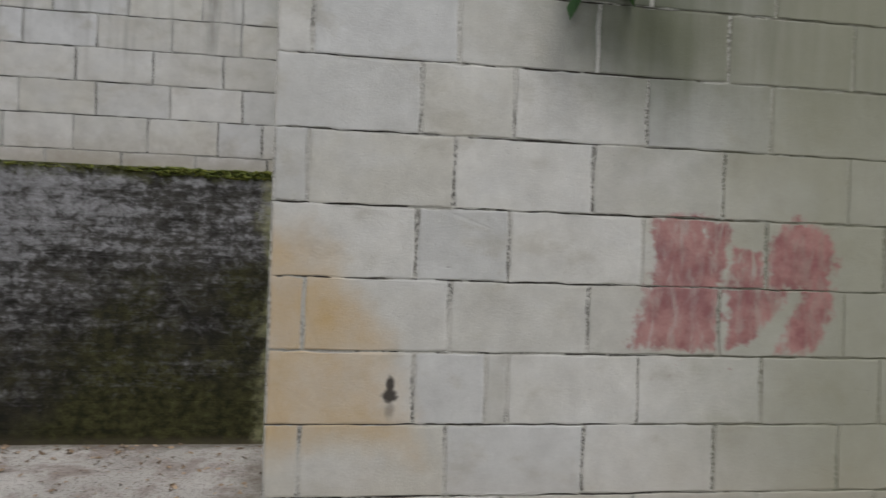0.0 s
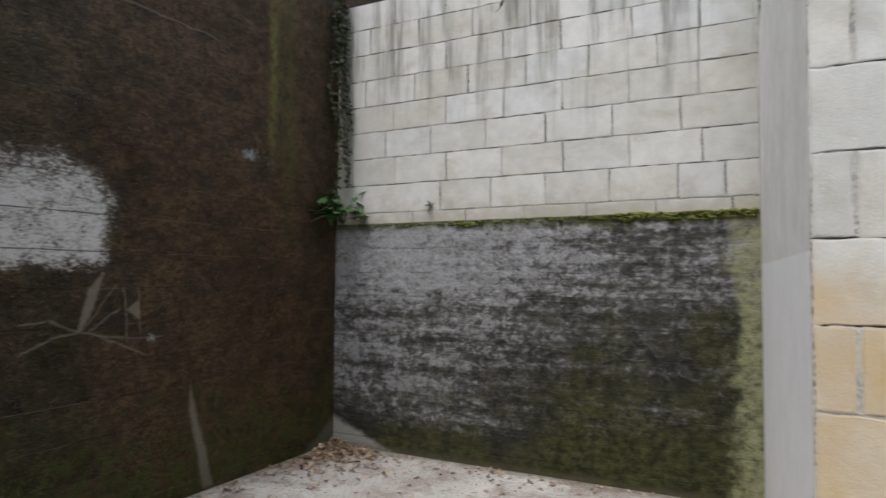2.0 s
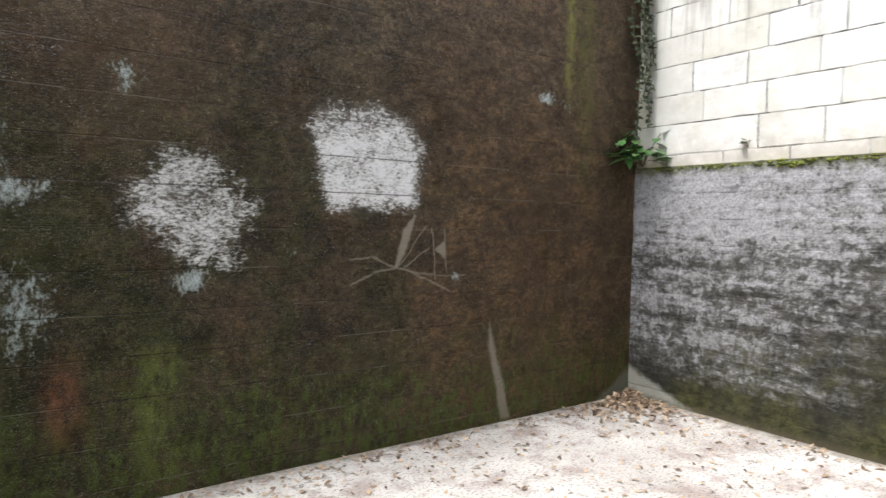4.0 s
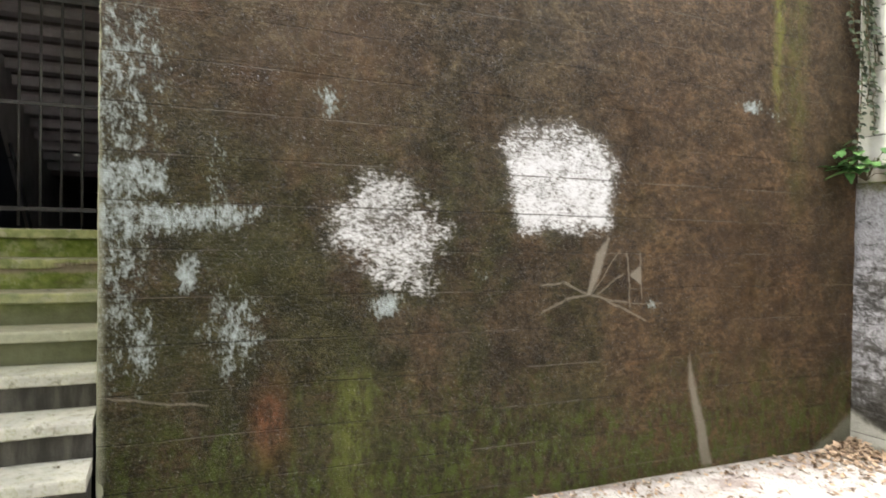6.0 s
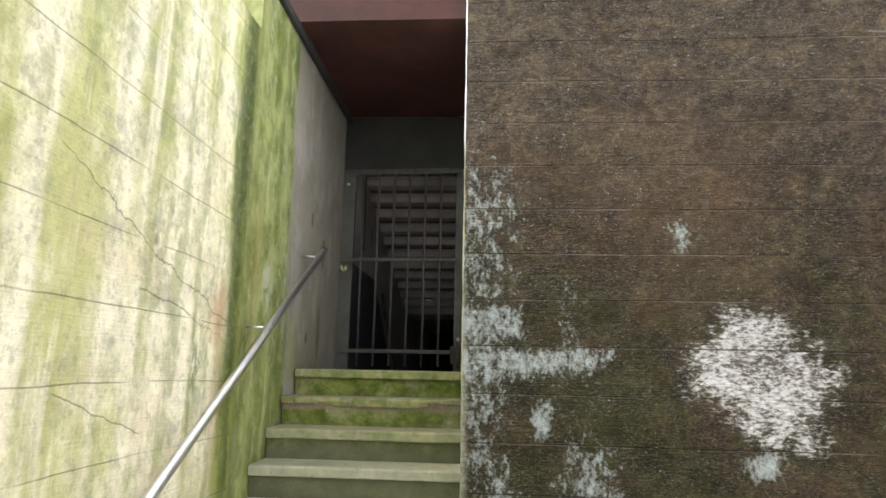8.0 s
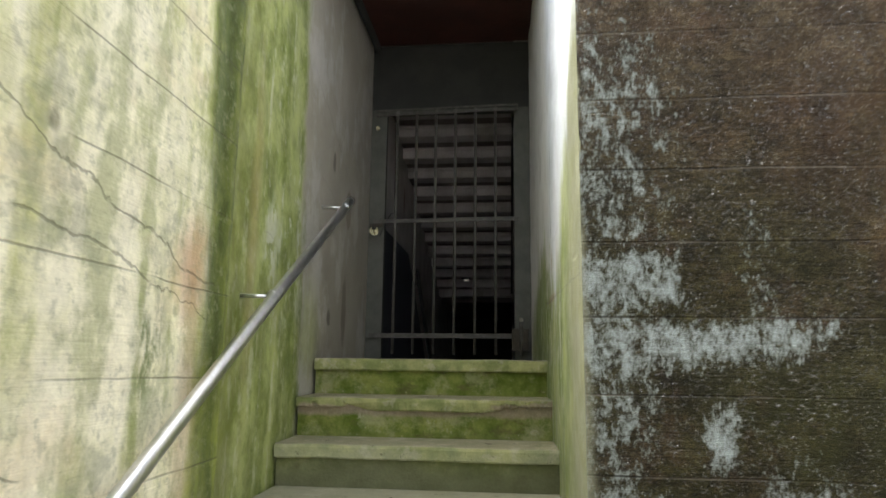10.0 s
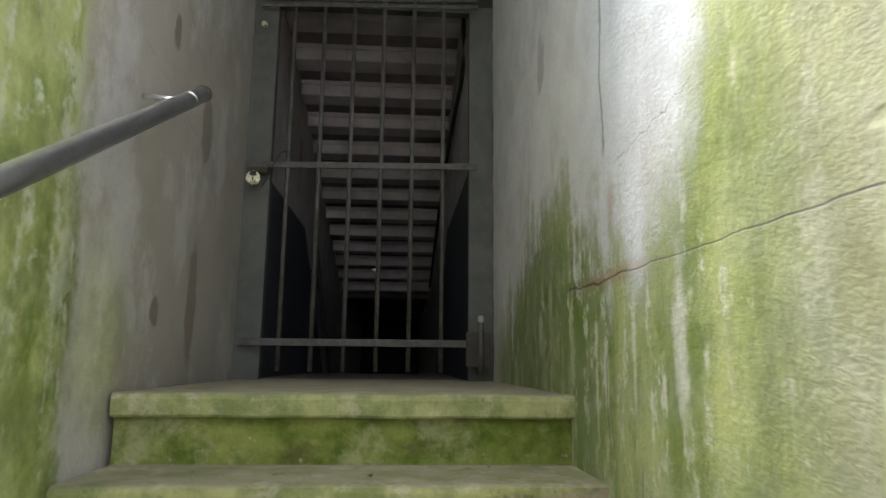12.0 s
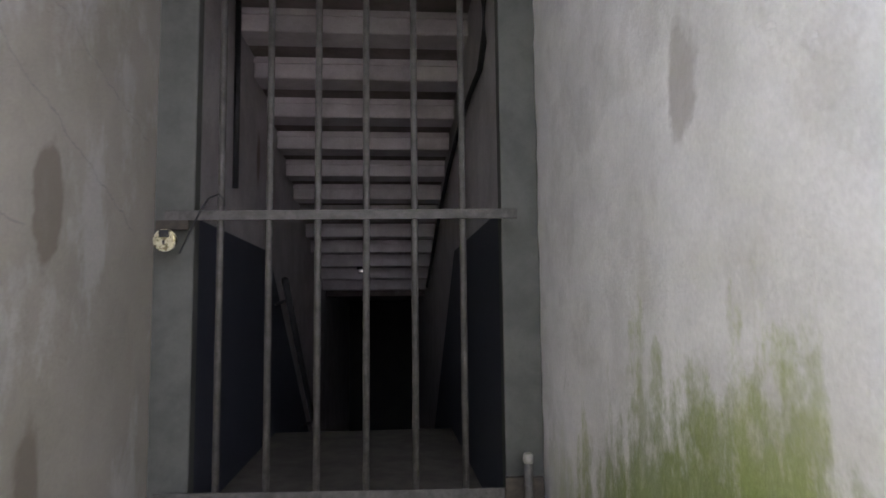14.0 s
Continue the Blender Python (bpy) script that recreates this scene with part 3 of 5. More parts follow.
def passage_material(right):
    """Plastered passage walls: grey and dry inside, painted paler on the lit side; green where rain blows in."""
    n = Nodes("plaster_of_passage_" + ("lit_side" if right else "rail_side"))
    u, v = n.y, n.z
    big, mid, fine = n.noise(1.7, 4), n.noise(8, 6, 0.65), n.noise(120, 3, 0.7)
    run = n.runs(8, 0.9, 8.0, 0.62)
    run2 = n.runs(22, 1.6, 22.0, 0.55)
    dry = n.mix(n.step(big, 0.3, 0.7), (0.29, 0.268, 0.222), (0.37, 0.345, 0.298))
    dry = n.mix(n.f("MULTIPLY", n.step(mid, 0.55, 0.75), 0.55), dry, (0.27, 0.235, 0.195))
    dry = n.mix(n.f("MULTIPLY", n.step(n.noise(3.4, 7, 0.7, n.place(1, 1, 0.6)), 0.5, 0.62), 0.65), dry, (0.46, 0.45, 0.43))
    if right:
        # stronger daylight put into the plaster colour, with bluish sky glare near the mouth
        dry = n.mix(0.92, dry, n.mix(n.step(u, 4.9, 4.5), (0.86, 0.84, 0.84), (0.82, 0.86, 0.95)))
        dry = n.mix(n.f("MULTIPLY", n.step(n.noise(5, 7, 0.72, n.place(1, 1, 0.8)), 0.5, 0.66), 0.4), dry, (0.56, 0.53, 0.51))
        dry = n.mix(n.f("MULTIPLY", n.spot(u, v, 4.5, 1.95, 0.5, 0.35, 0.9, 0.9, 6), 0.15), dry, (0.58, 0.47, 0.40))
        # green climbs towards the mouth of the passage
        edge = n.f("MULTIPLY_ADD", n.f("MAXIMUM", n.f("SUBTRACT", 4.46, u), 0.0), 1.2, n.f("MULTIPLY_ADD", run, 0.75, 1.27))
        edge = n.f("ADD", edge, n.f("MULTIPLY", big, 0.25))
        wet = n.step(n.f("SUBTRACT", edge, v), -0.10, 0.2)
        wet = n.f("MULTIPLY", wet, n.step(u, 6.06, 5.8))
        hump = n.f("MULTIPLY_ADD", n.f("POWER", n.f("ABSOLUTE", n.f("DIVIDE", n.f("SUBTRACT", u, 5.12), 0.66)), 2.0), -0.36, 2.07)
        hump = n.f("MULTIPLY_ADD", n.f("SUBTRACT", run, 0.5), 1.1, n.f("MULTIPLY_ADD", n.f("SUBTRACT", run2, 0.5), 0.8, hump))
        blot = n.f("SUBTRACT", hump, v)
        deep = n.f("MULTIPLY", n.step(blot, 0.05, 0.3), n.f("MULTIPLY", n.step(u, 4.5, 4.8), n.step(u, 5.9, 5.6)))
        wet = n.f("MAXIMUM", wet, n.f("MULTIPLY", n.step(blot, -0.06, 0.16), n.step(u, 6.06, 5.8)))
    else:
        wet = n.step(n.f("MULTIPLY_ADD", n.f("SUBTRACT", run, 0.5), 0.35, n.f("MULTIPLY_ADD", v, 0.04, u)), 4.76, 4.66)
        patch = n.f("MULTIPLY", n.spot(u, v, 4.8, 1.62, 0.20, 0.26, 0.8, 0.9, 5), 0.5)
        wet = n.f("MAXIMUM", wet, patch)
    greens = n.mix(n.step(run, 0.38, 0.62), (0.145, 0.20, 0.028) if right else (0.12, 0.165, 0.02), (0.40, 0.44, 0.17))
    greens = n.mix(n.f("MULTIPLY", n.step(run2, 0.52, 0.62), 0.55), greens, (0.55, 0.56, 0.43))
    if right:
        greens = n.mix(n.f("MULTIPLY", n.f("MULTIPLY", deep, n.step(run2, 0.6, 0.45)), 0.7), greens, (0.12, 0.19, 0.035))
        greens = n.mix(n.f("MULTIPLY", n.step(n.f("MULTIPLY_ADD", run, 0.4, u), 4.36, 4.0), 0.85), greens, n.mix(n.noise(5, 6, 0.7), (0.15, 0.155, 0.075), (0.31, 0.29, 0.20)))
    else:
        greens = n.mix(n.f("MULTIPLY", n.step(n.f("MULTIPLY_ADD", run, 0.5, u), 4.35, 4.1), 0.6), greens, (0.15, 0.16, 0.035))
        flake = n.f("MULTIPLY", n.step(n.noise(15, 6, 0.66, n.place(1, 1, 0.6)), 0.44, 0.50), n.f("MAXIMUM", n.spot(u, v, 4.25, 1.93, 0.09, 0.2, 0.8, 1.1, 9), n.f("MULTIPLY", n.spot(u, v, 4.48, 1.95, 0.2, 0.4, 0.8, 1.0, 8), n.step(n.noise(9, 4), 0.5, 0.6))))
        greens = n.mix(n.f("MULTIPLY", n.spot(u, v, 4.06, 1.95, 0.06, 0.8, 0.9, 1.0, 7), 0.5), greens, (0.34, 0.26, 0.10))
        greens = n.mix(n.f("MULTIPLY", flake, 0.85), greens, (0.56, 0.58, 0.47))
    col = n.mix(n.f("MULTIPLY", wet, n.f("MULTIPLY_ADD", mid, 0.4, 0.72)), dry, greens)
    col = n.shade(col, n.f("MULTIPLY_ADD", mid, 0.5, 0.75))
    col = n.shade(col, n.f("MULTIPLY_ADD", fine, 0.3, 0.85))
    if right:
        drips = n.f("MULTIPLY", n.step(run2, 0.56, 0.6), n.shape(u, v, [(4.0, 1.3), (4.9, 1.45), (4.9, 1.95), (4.0, 1.9)], 0.1, 0.2, 6))
        col = n.mix(n.f("MULTIPLY", drips, 0.75), col, (0.60, 0.61, 0.55))
        cracks = n.line(u, v, 4.617, 1.38, 4.632, 1.58, 0.005, 0.015)
        for seg in ((4.612, 2.02, 4.60, 2.5, 0.009, 0.03), (3.72, 1.738, 4.64, 1.748, 0.0022, 0.008), (4.48, 1.746, 4.9, 1.748, 0.004, 0.02), (4.46, 1.3, 4.45, 1.385, 0.005, 0.01), (4.2, 2.0, 4.55, 1.97, 0.0012, 0.04)):
            cracks = n.f("MAXIMUM", cracks, n.line(u, v, *seg))
        fill = n.spot(u, v, 5.15, 2.5, 0.05, 0.105, 0.3, 1.4, 18)
        col = n.mix(n.f("MULTIPLY", fill, n.f("MULTIPLY_ADD", mid, 0.9, 0.05)), col, (0.40, 0.36, 0.345))
        fill = n.f("MAXIMUM", fill, n.spot(u, v, 3.81, 1.805, 0.05, 0.012, 0.6, 0.5, 20))
        # flaked plaster: pale scabs, ochre rust below the crack
        scab = n.f("MAXIMUM", n.spot(u, v, 4.28, 1.60, 0.03, 0.15, 0.6, 1.6, 16), n.f("MAXIMUM", n.spot(u, v, 4.47, 1.62, 0.012, 0.14, 0.6, 1.5, 18), n.spot(u, v, 5.2, 1.66, 0.03, 0.06, 0.6, 1.2, 16)))
        scab = n.f("MAXIMUM", scab, n.f("MULTIPLY", n.step(n.noise(9, 6, 0.72, n.place(1, 1, 0.55)), 0.61, 0.65), n.f("MULTIPLY", n.step(v, 2.1, 1.9), n.step(u, 4.12, 4.25))))
        col = n.mix(n.f("MULTIPLY", scab, 0.75), col, (0.62, 0.62, 0.57))
        ochre = n.f("MULTIPLY", n.f("MAXIMUM", n.spot(u, v, 4.57, 1.9, 0.03, 0.07, 0.9, 1.6, 14), n.spot(u, v, 4.62, 1.75, 0.28, 0.022, 0.9, 1.2, 12)), 0.55)
        col = n.mix(ochre, col, (0.42, 0.24, 0.15))
    else:
        cracks = n.line(u, v, 4.7, 2.9, 5.9, 2.35, 0.003, 0.05)
        for seg in ((4.9, 2.4, 5.4, 2.3, 0.002, 0.04), (3.9, 2.05, 4.4, 1.9, 0.002, 0.05), (5.0, 2.9, 6.0, 2.6, 0.002, 0.04)):
            cracks = n.f("MAXIMUM", cracks, n.line(u, v, *seg))
        fill = n.f("MAXIMUM", n.spot(u, v, 5.13, 2.54, 0.03, 0.06, 0.25, 1.2, 28), n.spot(u, v, 5.13, 1.695, 0.03, 0.05, 0.25, 1.4, 28))
        dull = n.f("MAXIMUM", n.spot(u, v, 5.48, 2.36, 0.055, 0.14, 0.2, 1.0, 14), n.spot(u, v, 5.45, 1.75, 0.055, 0.2, 0.3, 1.2, 12))
        col = n.mix(n.f("MULTIPLY", dull, 0.75), col, (0.17, 0.145, 0.115))
        col = n.mix(n.f("MULTIPLY", fill, 0.8), col, (0.13, 0.115, 0.095))
    col = n.mix(n.f("MULTIPLY", cracks, 0.62 if right else 0.4), col, (0.10, 0.10, 0.12))
    trowel = n.noise(1.0, 5, 0.6, n.place(6, 6, 22), 0.8)
    rough = n.noise(62, 5, 0.72, n.place(1, 1, 1.3))
    n.bump(add(n, n.f("MULTIPLY", mid, 0.5), n.f("MULTIPLY", fine, 0.25), n.f("MULTIPLY", rough, 0.45 if right else 0.25), n.f("MULTIPLY", trowel, 0.12), n.f("MULTIPLY", cracks, -0.12), n.f("MULTIPLY", fill, -0.4)), 0.7, 0.008)
    return n.done(col, n.f("MULTIPLY_ADD", mid, 0.4, 0.28 if right else 0.42), 0, 0.5 if right else 0.35)


def step_material():
    """Concrete steps: pale below in the rain, green with algae towards the top."""
    n = Nodes("step_concrete")
    big, mid, fine = n.noise(2.5, 4), n.noise(10, 6, 0.65), n.noise(110, 3, 0.7)
    col = n.mix(big, (0.31, 0.305, 0.23), (0.47, 0.465, 0.38))
    col = n.mix(n.step(n.y, 4.95, 5.2), col, n.mix(mid, (0.22, 0.18, 0.115), (0.36, 0.30, 0.205)))
    green = n.step(n.f("MULTIPLY_ADD", big, 0.5, n.z), 1.2, 1.5)
    green = n.f("MULTIPLY", green, n.step(n.f("MULTIPLY_ADD", mid, 0.4, n.y), 5.6, 5.05))
    gcol = n.mix(n.step(mid, 0.35, 0.65), (0.12, 0.15, 0.02), (0.27, 0.27, 0.09))
    some = n.f("MULTIPLY_ADD", green, 0.6, 0.22)
    col = n.mix(n.f("MULTIPLY", some, n.step(n.y, 5.7, 5.0)), col, gcol)
    black = n.f("MULTIPLY", n.step(n.noise(4, 6, 0.7), 0.5, 0.62), n.step(n.z, 0.95, 0.7))
    col = n.mix(n.f("MULTIPLY", black, 0.6), col, (0.07, 0.065, 0.05))
    scar = n.f("MAXIMUM", n.shape(n.x, n.z, [(-0.80, 1.25), (-0.45, 1.25), (-0.5, 1.29), (-0.80, 1.30)], 0.006, 0.05, 15), n.shape(n.x, n.z, [(0.04, 1.25), (0.38, 1.25), (0.38, 1.315), (0.08, 1.30)], 0.006, 0.05, 15))
    scar = n.f("MULTIPLY", scar, n.f("MULTIPLY", n.step(n.y, 4.70, 4.67), n.step(n.noise(9, 4), 0.36, 0.5)))
    col = n.mix(n.f("MULTIPLY", scar, 0.8), col, n.mix(n.noise(60, 4, 0.75), (0.12, 0.085, 0.055), (0.42, 0.35, 0.28)))
    flat = n.t.nodes.new("ShaderNodeSeparateXYZ")
    n.t.links.new(n.t.nodes.new("ShaderNodeNewGeometry").outputs["Normal"], flat.inputs[0])
    dust = n.f("MULTIPLY", n.step(flat.outputs[2], 0.6, 0.9), n.f("MULTIPLY", n.step(n.z, 0.85, 1.1), n.f("MULTIPLY_ADD", n.step(mid, 0.35, 0.6), 0.4, 0.45)))
    col = n.mix(dust, col, n.mix(big, (0.19, 0.165, 0.11), (0.31, 0.275, 0.20)))
    col = n.mix(n.f("MULTIPLY", n.step(n.f("MULTIPLY_ADD", mid, 0.2, n.z), 1.05, 0.85), n.f("MULTIPLY_ADD", n.step(n.noise(30, 6, 0.75), 0.58, 0.5), 0.5, 0.15)), col, (0.52, 0.51, 0.46))
    worn = n.f("MULTIPLY", n.step(n.noise(14, 8, 0.75), 0.52, 0.62), 0.45)
    col = n.mix(worn, col, (0.40, 0.37, 0.29))
    col = n.mix(n.f("MULTIPLY", n.step(n.noise(30, 6, 0.75), 0.6, 0.68), 0.6), col, (0.07, 0.065, 0.04))
    col = n.shade(col, n.f("MULTIPLY_ADD", mid, 0.6, 0.7))
    col = n.shade(col, n.f("MULTIPLY_ADD", fine, 0.35, 0.82))
    n.bump(add(n, n.f("MULTIPLY", mid, 0.8), n.f("MULTIPLY", fine, 0.4)), 0.6, 0.008)
    return n.done(col, 0.82, 0, 0.3)


def riser_material():
    n = Nodes("riser_concrete")
    big, mid, fine = n.noise(3, 4), n.noise(9, 6, 0.65), n.noise(90, 3, 0.7)
    run = n.noise(1.0, 5, 0.6, n.place(12, 12, 2))
    green = n.mix(n.step(mid, 0.35, 0.68), (0.07, 0.105, 0.008), (0.20, 0.22, 0.055))
    green = n.mix(n.f("MULTIPLY", n.step(n.noise(6, 7, 0.72), 0.5, 0.64), 0.5), green, (0.33, 0.32, 0.19))
    green = n.mix(n.f("MULTIPLY", n.step(n.noise(1.0, 6, 0.7, n.place(7, 7, 14)), 0.52, 0.66), 0.6), green, (0.075, 0.062, 0.025))
    green = n.mix(n.f("MULTIPLY", n.step(n.noise(19, 6, 0.75), 0.6, 0.68), 0.6), green, (0.36, 0.34, 0.25))
    low = n.mix(mid, (0.065, 0.068, 0.032), (0.17, 0.175, 0.10))
    dark = n.mix(n.step(run, 0.4, 0.7), (0.028, 0.026, 0.021), (0.085, 0.08, 0.065))
    col = n.mix(n.step(n.f("MULTIPLY_ADD", big, 0.2, n.z), 1.12, 1.32), low, green)
    crumb = n.f("MULTIPLY", n.f("MULTIPLY", n.step(n.f("MULTIPLY_ADD", mid, 0.05, n.z), 1.262, 1.285), n.step(n.z, 1.33, 1.32)), 0.85)
    col = n.mix(crumb, col, n.mix(n.noise(50, 5, 0.75), (0.10, 0.075, 0.05), (0.38, 0.31, 0.24)))
    col = n.mix(n.step(n.z, 0.86, 0.78), col, dark)
    col = n.shade(col, n.f("MULTIPLY_ADD", fine, 0.4, 0.8))
    n.bump(add(n, mid, n.f("MULTIPLY", fine, 0.4)), 0.7, 0.01)
    return n.done(col, 0.85, 0, 0.3)


def ground_material():
    """Pale worn concrete yard with grit, dark specks and damp stains."""
    n = Nodes("yard_concrete")
    big, mid, fine = n.noise(1.4, 4), n.noise(11, 6, 0.68), n.noise(120, 3, 0.75)
    col = n.mix(n.step(big, 0.3, 0.7), (0.36, 0.34, 0.32), (0.50, 0.48, 0.455))
    col = n.mix(n.f("MULTIPLY", n.step(n.noise(3.0, 6, 0.7), 0.47, 0.64), 0.7), col, (0.23, 0.18, 0.16))
    col = n.mix(n.f("MULTIPLY", n.step(n.noise(42, 5, 0.7, n.place(1, 1.6, 1)), 0.53, 0.61), 0.75), col, (0.09, 0.08, 0.07))
    col = n.shade(col, n.f("MULTIPLY_ADD", fine, 0.5, 0.75))
    dirt = n.f("MAXIMUM", n.step(n.f("MULTIPLY_ADD", mid, 0.35, n.y), 3.72, 3.9), n.step(n.f("MULTIPLY_ADD", mid, 0.35, n.x), 5.3, 5.48))
    dirt = n.f("MAXIMUM", dirt, n.f("MULTIPLY", n.step(n.f("MULTIPLY_ADD", mid, 0.6, n.y), 0.95, 0.5), n.step(n.x, 2.8, 3.2)))
    col = n.mix(n.f("MULTIPLY", dirt, 0.7), col, (0.085, 0.07, 0.045))
    n.bump(add(n, n.f("MULTIPLY", mid, 0.6), n.f("MULTIPLY", fine, 0.5)), 0.8, 0.01)
    return n.done(col, 0.9, 0, 0.25)


def simple(name, a, b, rough, metal=0.0, scale=20.0, bump=0.3, spec=0.4, fine=120.0, dist=0.004):
    """Two tones by noise, with fine grain."""
    n = Nodes(name)
    k, g = n.noise(scale, 6, 0.65), n.noise(fine, 3, 0.7)
    col = n.shade(n.mix(n.step(k, 0.32, 0.68), a, b), n.f("MULTIPLY_ADD", g, 0.3, 0.85))
    n.bump(add(n, k, n.f("MULTIPLY", g, 0.4)), bump, dist)
    return n.done(col, n.f("MULTIPLY_ADD", k, 0.2, rough - 0.1), metal, spec)


def foliage(name, a, b, rough=0.55):
    n = Nodes(name)
    col = n.shade(n.mix(n.island(), a, b), n.f("MULTIPLY_ADD", n.noise(60, 3), 0.6, 0.7))
    return n.done(col, rough, 0, 0.4)


def interior_material():
    """Whitewashed stair walls over a dark blue painted dado that follows the stairs down."""
    n = Nodes("interior_wall_paint")
    k, g = n.noise(5, 6, 0.65), n.noise(80, 3)
    col = n.mix(n.step(k, 0.3, 0.7), (0.38, 0.355, 0.35), (0.52, 0.49, 0.485))
    top = n.f("MULTIPLY_ADD", n.f("MAXIMUM", n.f("SUBTRACT", n.y, 7.55), 0.0), -0.72, 2.44)
    col = n.mix(n.step(n.f("SUBTRACT", n.z, top), 0.004, -0.004), col, n.mix(k, (0.045, 0.050, 0.066), (0.065, 0.070, 0.09)))
    rust = n.spot(n.y, n.z, 7.25, 2.85, 0.05, 0.14, 0.6, 0.6, 12)
    col = n.mix(n.f("MULTIPLY", rust, 0.7), col, (0.14, 0.075, 0.04))
    col = n.shade(col, n.f("MULTIPLY_ADD", g, 0.3, 0.85))
    n.bump(k, 0.4, 0.006)
    return n.done(col, 0.7, 0, 0.3)


M_NEAR, M_BACK, M_MORTAR = block_material("block_near", True), block_material("block_back", False), mortar_material("mortar_near", 0.2535, 0.18)
M_MORTAR_BACK = mortar_material("mortar_back", 0.2312, -0.175)
M_BROWN, M_LOWER, M_WING = brown_material(), black_white_material(), wing_material()
M_PL, M_PR = passage_material(False), passage_material(True)
M_STEP, M_RISER, M_GROUND, M_INSIDE = step_material(), riser_material(), ground_material(), interior_material()
M_RENDER = simple("white_render", (0.86, 0.86, 0.87), (0.92, 0.92, 0.93), 0.8, 0, 4, 0.5, 0.3)
M_GREY = simple("grey_concrete", (0.72, 0.71, 0.69), (0.84, 0.83, 0.81), 0.88, 0, 5, 0.6, 0.25)
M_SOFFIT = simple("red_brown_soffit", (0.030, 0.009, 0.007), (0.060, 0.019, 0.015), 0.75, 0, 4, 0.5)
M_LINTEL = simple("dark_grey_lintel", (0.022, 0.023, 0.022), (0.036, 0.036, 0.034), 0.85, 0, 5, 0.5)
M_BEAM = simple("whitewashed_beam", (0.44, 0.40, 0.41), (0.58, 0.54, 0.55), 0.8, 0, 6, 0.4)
# darker copy of the beam colour, for soffits turned away from the door's light
M_BEAM_SHADED = simple("shaded_soffit", (0.15, 0.12, 0.115), (0.24, 0.20, 0.195), 0.85, 0, 6, 0.4)
M_FRAME = simple("grey_green_paint", (0.064, 0.066, 0.055), (0.094, 0.095, 0.081), 0.6, 0.0, 9, 0.25)
M_BAR = simple("weathered_grey_iron", (0.06, 0.056, 0.048), (0.11, 0.103, 0.092), 0.65, 0.2, 30, 0.5)
M_RUST = simple("rusty_iron", (0.04, 0.034, 0.026), (0.07, 0.058, 0.044), 0.8, 0.1, 40, 0.6)
M_ZINC = simple("galvanised_steel", (0.68, 0.68, 0.69), (0.78, 0.78, 0.79), 0.34, 1.0, 25, 0.02)
M_BRASS = simple("brass_padlock", (0.62, 0.55, 0.32), (0.72, 0.68, 0.5), 0.28, 0.9, 60, 0.1)
M_BLACK = simple("black_rubber", (0.012, 0.012, 0.012), (0.025, 0.025, 0.025), 0.6, 0, 30, 0.2)
M_WHITE = simple("white_plastic", (0.6, 0.6, 0.58), (0.72, 0.72, 0.7), 0.4, 0, 30, 0.1)
M_GLOW = simple("lamp_lens", (0.7, 0.7, 0.66), (0.8, 0.8, 0.76), 0.4, 0, 30, 0.1)
M_GLOW.node_tree.nodes["Principled BSDF"].inputs["Emission Color"].default_value = (1.0, 0.95, 0.85, 1)
M_GLOW.node_tree.nodes["Principled BSDF"].inputs["Emission Strength"].default_value = 0.12
M_KNOB = simple("worn_knob", (0.22, 0.21, 0.18), (0.32, 0.31, 0.27), 0.6, 0, 40, 0.2)
M_FLOOR = simple("inside_floor", (0.09, 0.083, 0.066), (0.145, 0.132, 0.105), 0.85, 0, 7, 0.4)
M_MOSS = foliage("moss", (0.05, 0.07, 0.01), (0.16, 0.17, 0.03), 0.9)
M_LEAF = foliage("green_leaf", (0.035, 0.10, 0.025), (0.10, 0.22, 0.06))
M_IVY = foliage("ivy_leaf", (0.012, 0.022, 0.008), (0.07, 0.09, 0.05))
M_DEAD = foliage("dead_leaf", (0.085, 0.055, 0.035), (0.46, 0.34, 0.23), 0.8)
M_STALK = simple("brown_stalk", (0.06, 0.045, 0.025), (0.1, 0.08, 0.04), 0.8)


# ---- helpers for meshes ----
def mesh_object(name, bm, material, parent=None, label="", smooth=False):
    me = bpy.data.meshes.new(name)
    bmesh.ops.recalc_face_normals(bm, faces=bm.faces)
    bm.to_mesh(me)
    bm.free()
    for m in material if isinstance(material, list) else [material]:
        me.materials.append(m)
    if smooth:
        for p in me.polygons:
            p.use_smooth = True
    ob = new(name, me)
    ob.parent = parent
    return tagged(ob, label)


def part(name, bm, material, parent, label="", smooth=False):
    return mesh_object(name, bm, material, parent, label, smooth)


def structure(ob, label):
    return tagged(ob, label, kind="structure")


def box_bm(x0, y0, z0, x1, y1, z1, bevel=0.0, bm=None):
    bm = bm or bmesh.new()
    r = bmesh.ops.create_cube(bm, size=1, matrix=Matrix.Translation(((x0 + x1) / 2, (y0 + y1) / 2, (z0 + z1) / 2)) @ Matrix.Diagonal((x1 - x0, y1 - y0, z1 - z0, 1)))
    if bevel:
        es = list({e for v in r["verts"] for e in v.link_edges})
        bmesh.ops.bevel(bm, geom=es, offset=bevel, segments=2, affect="EDGES", profile=0.5)
    return bm


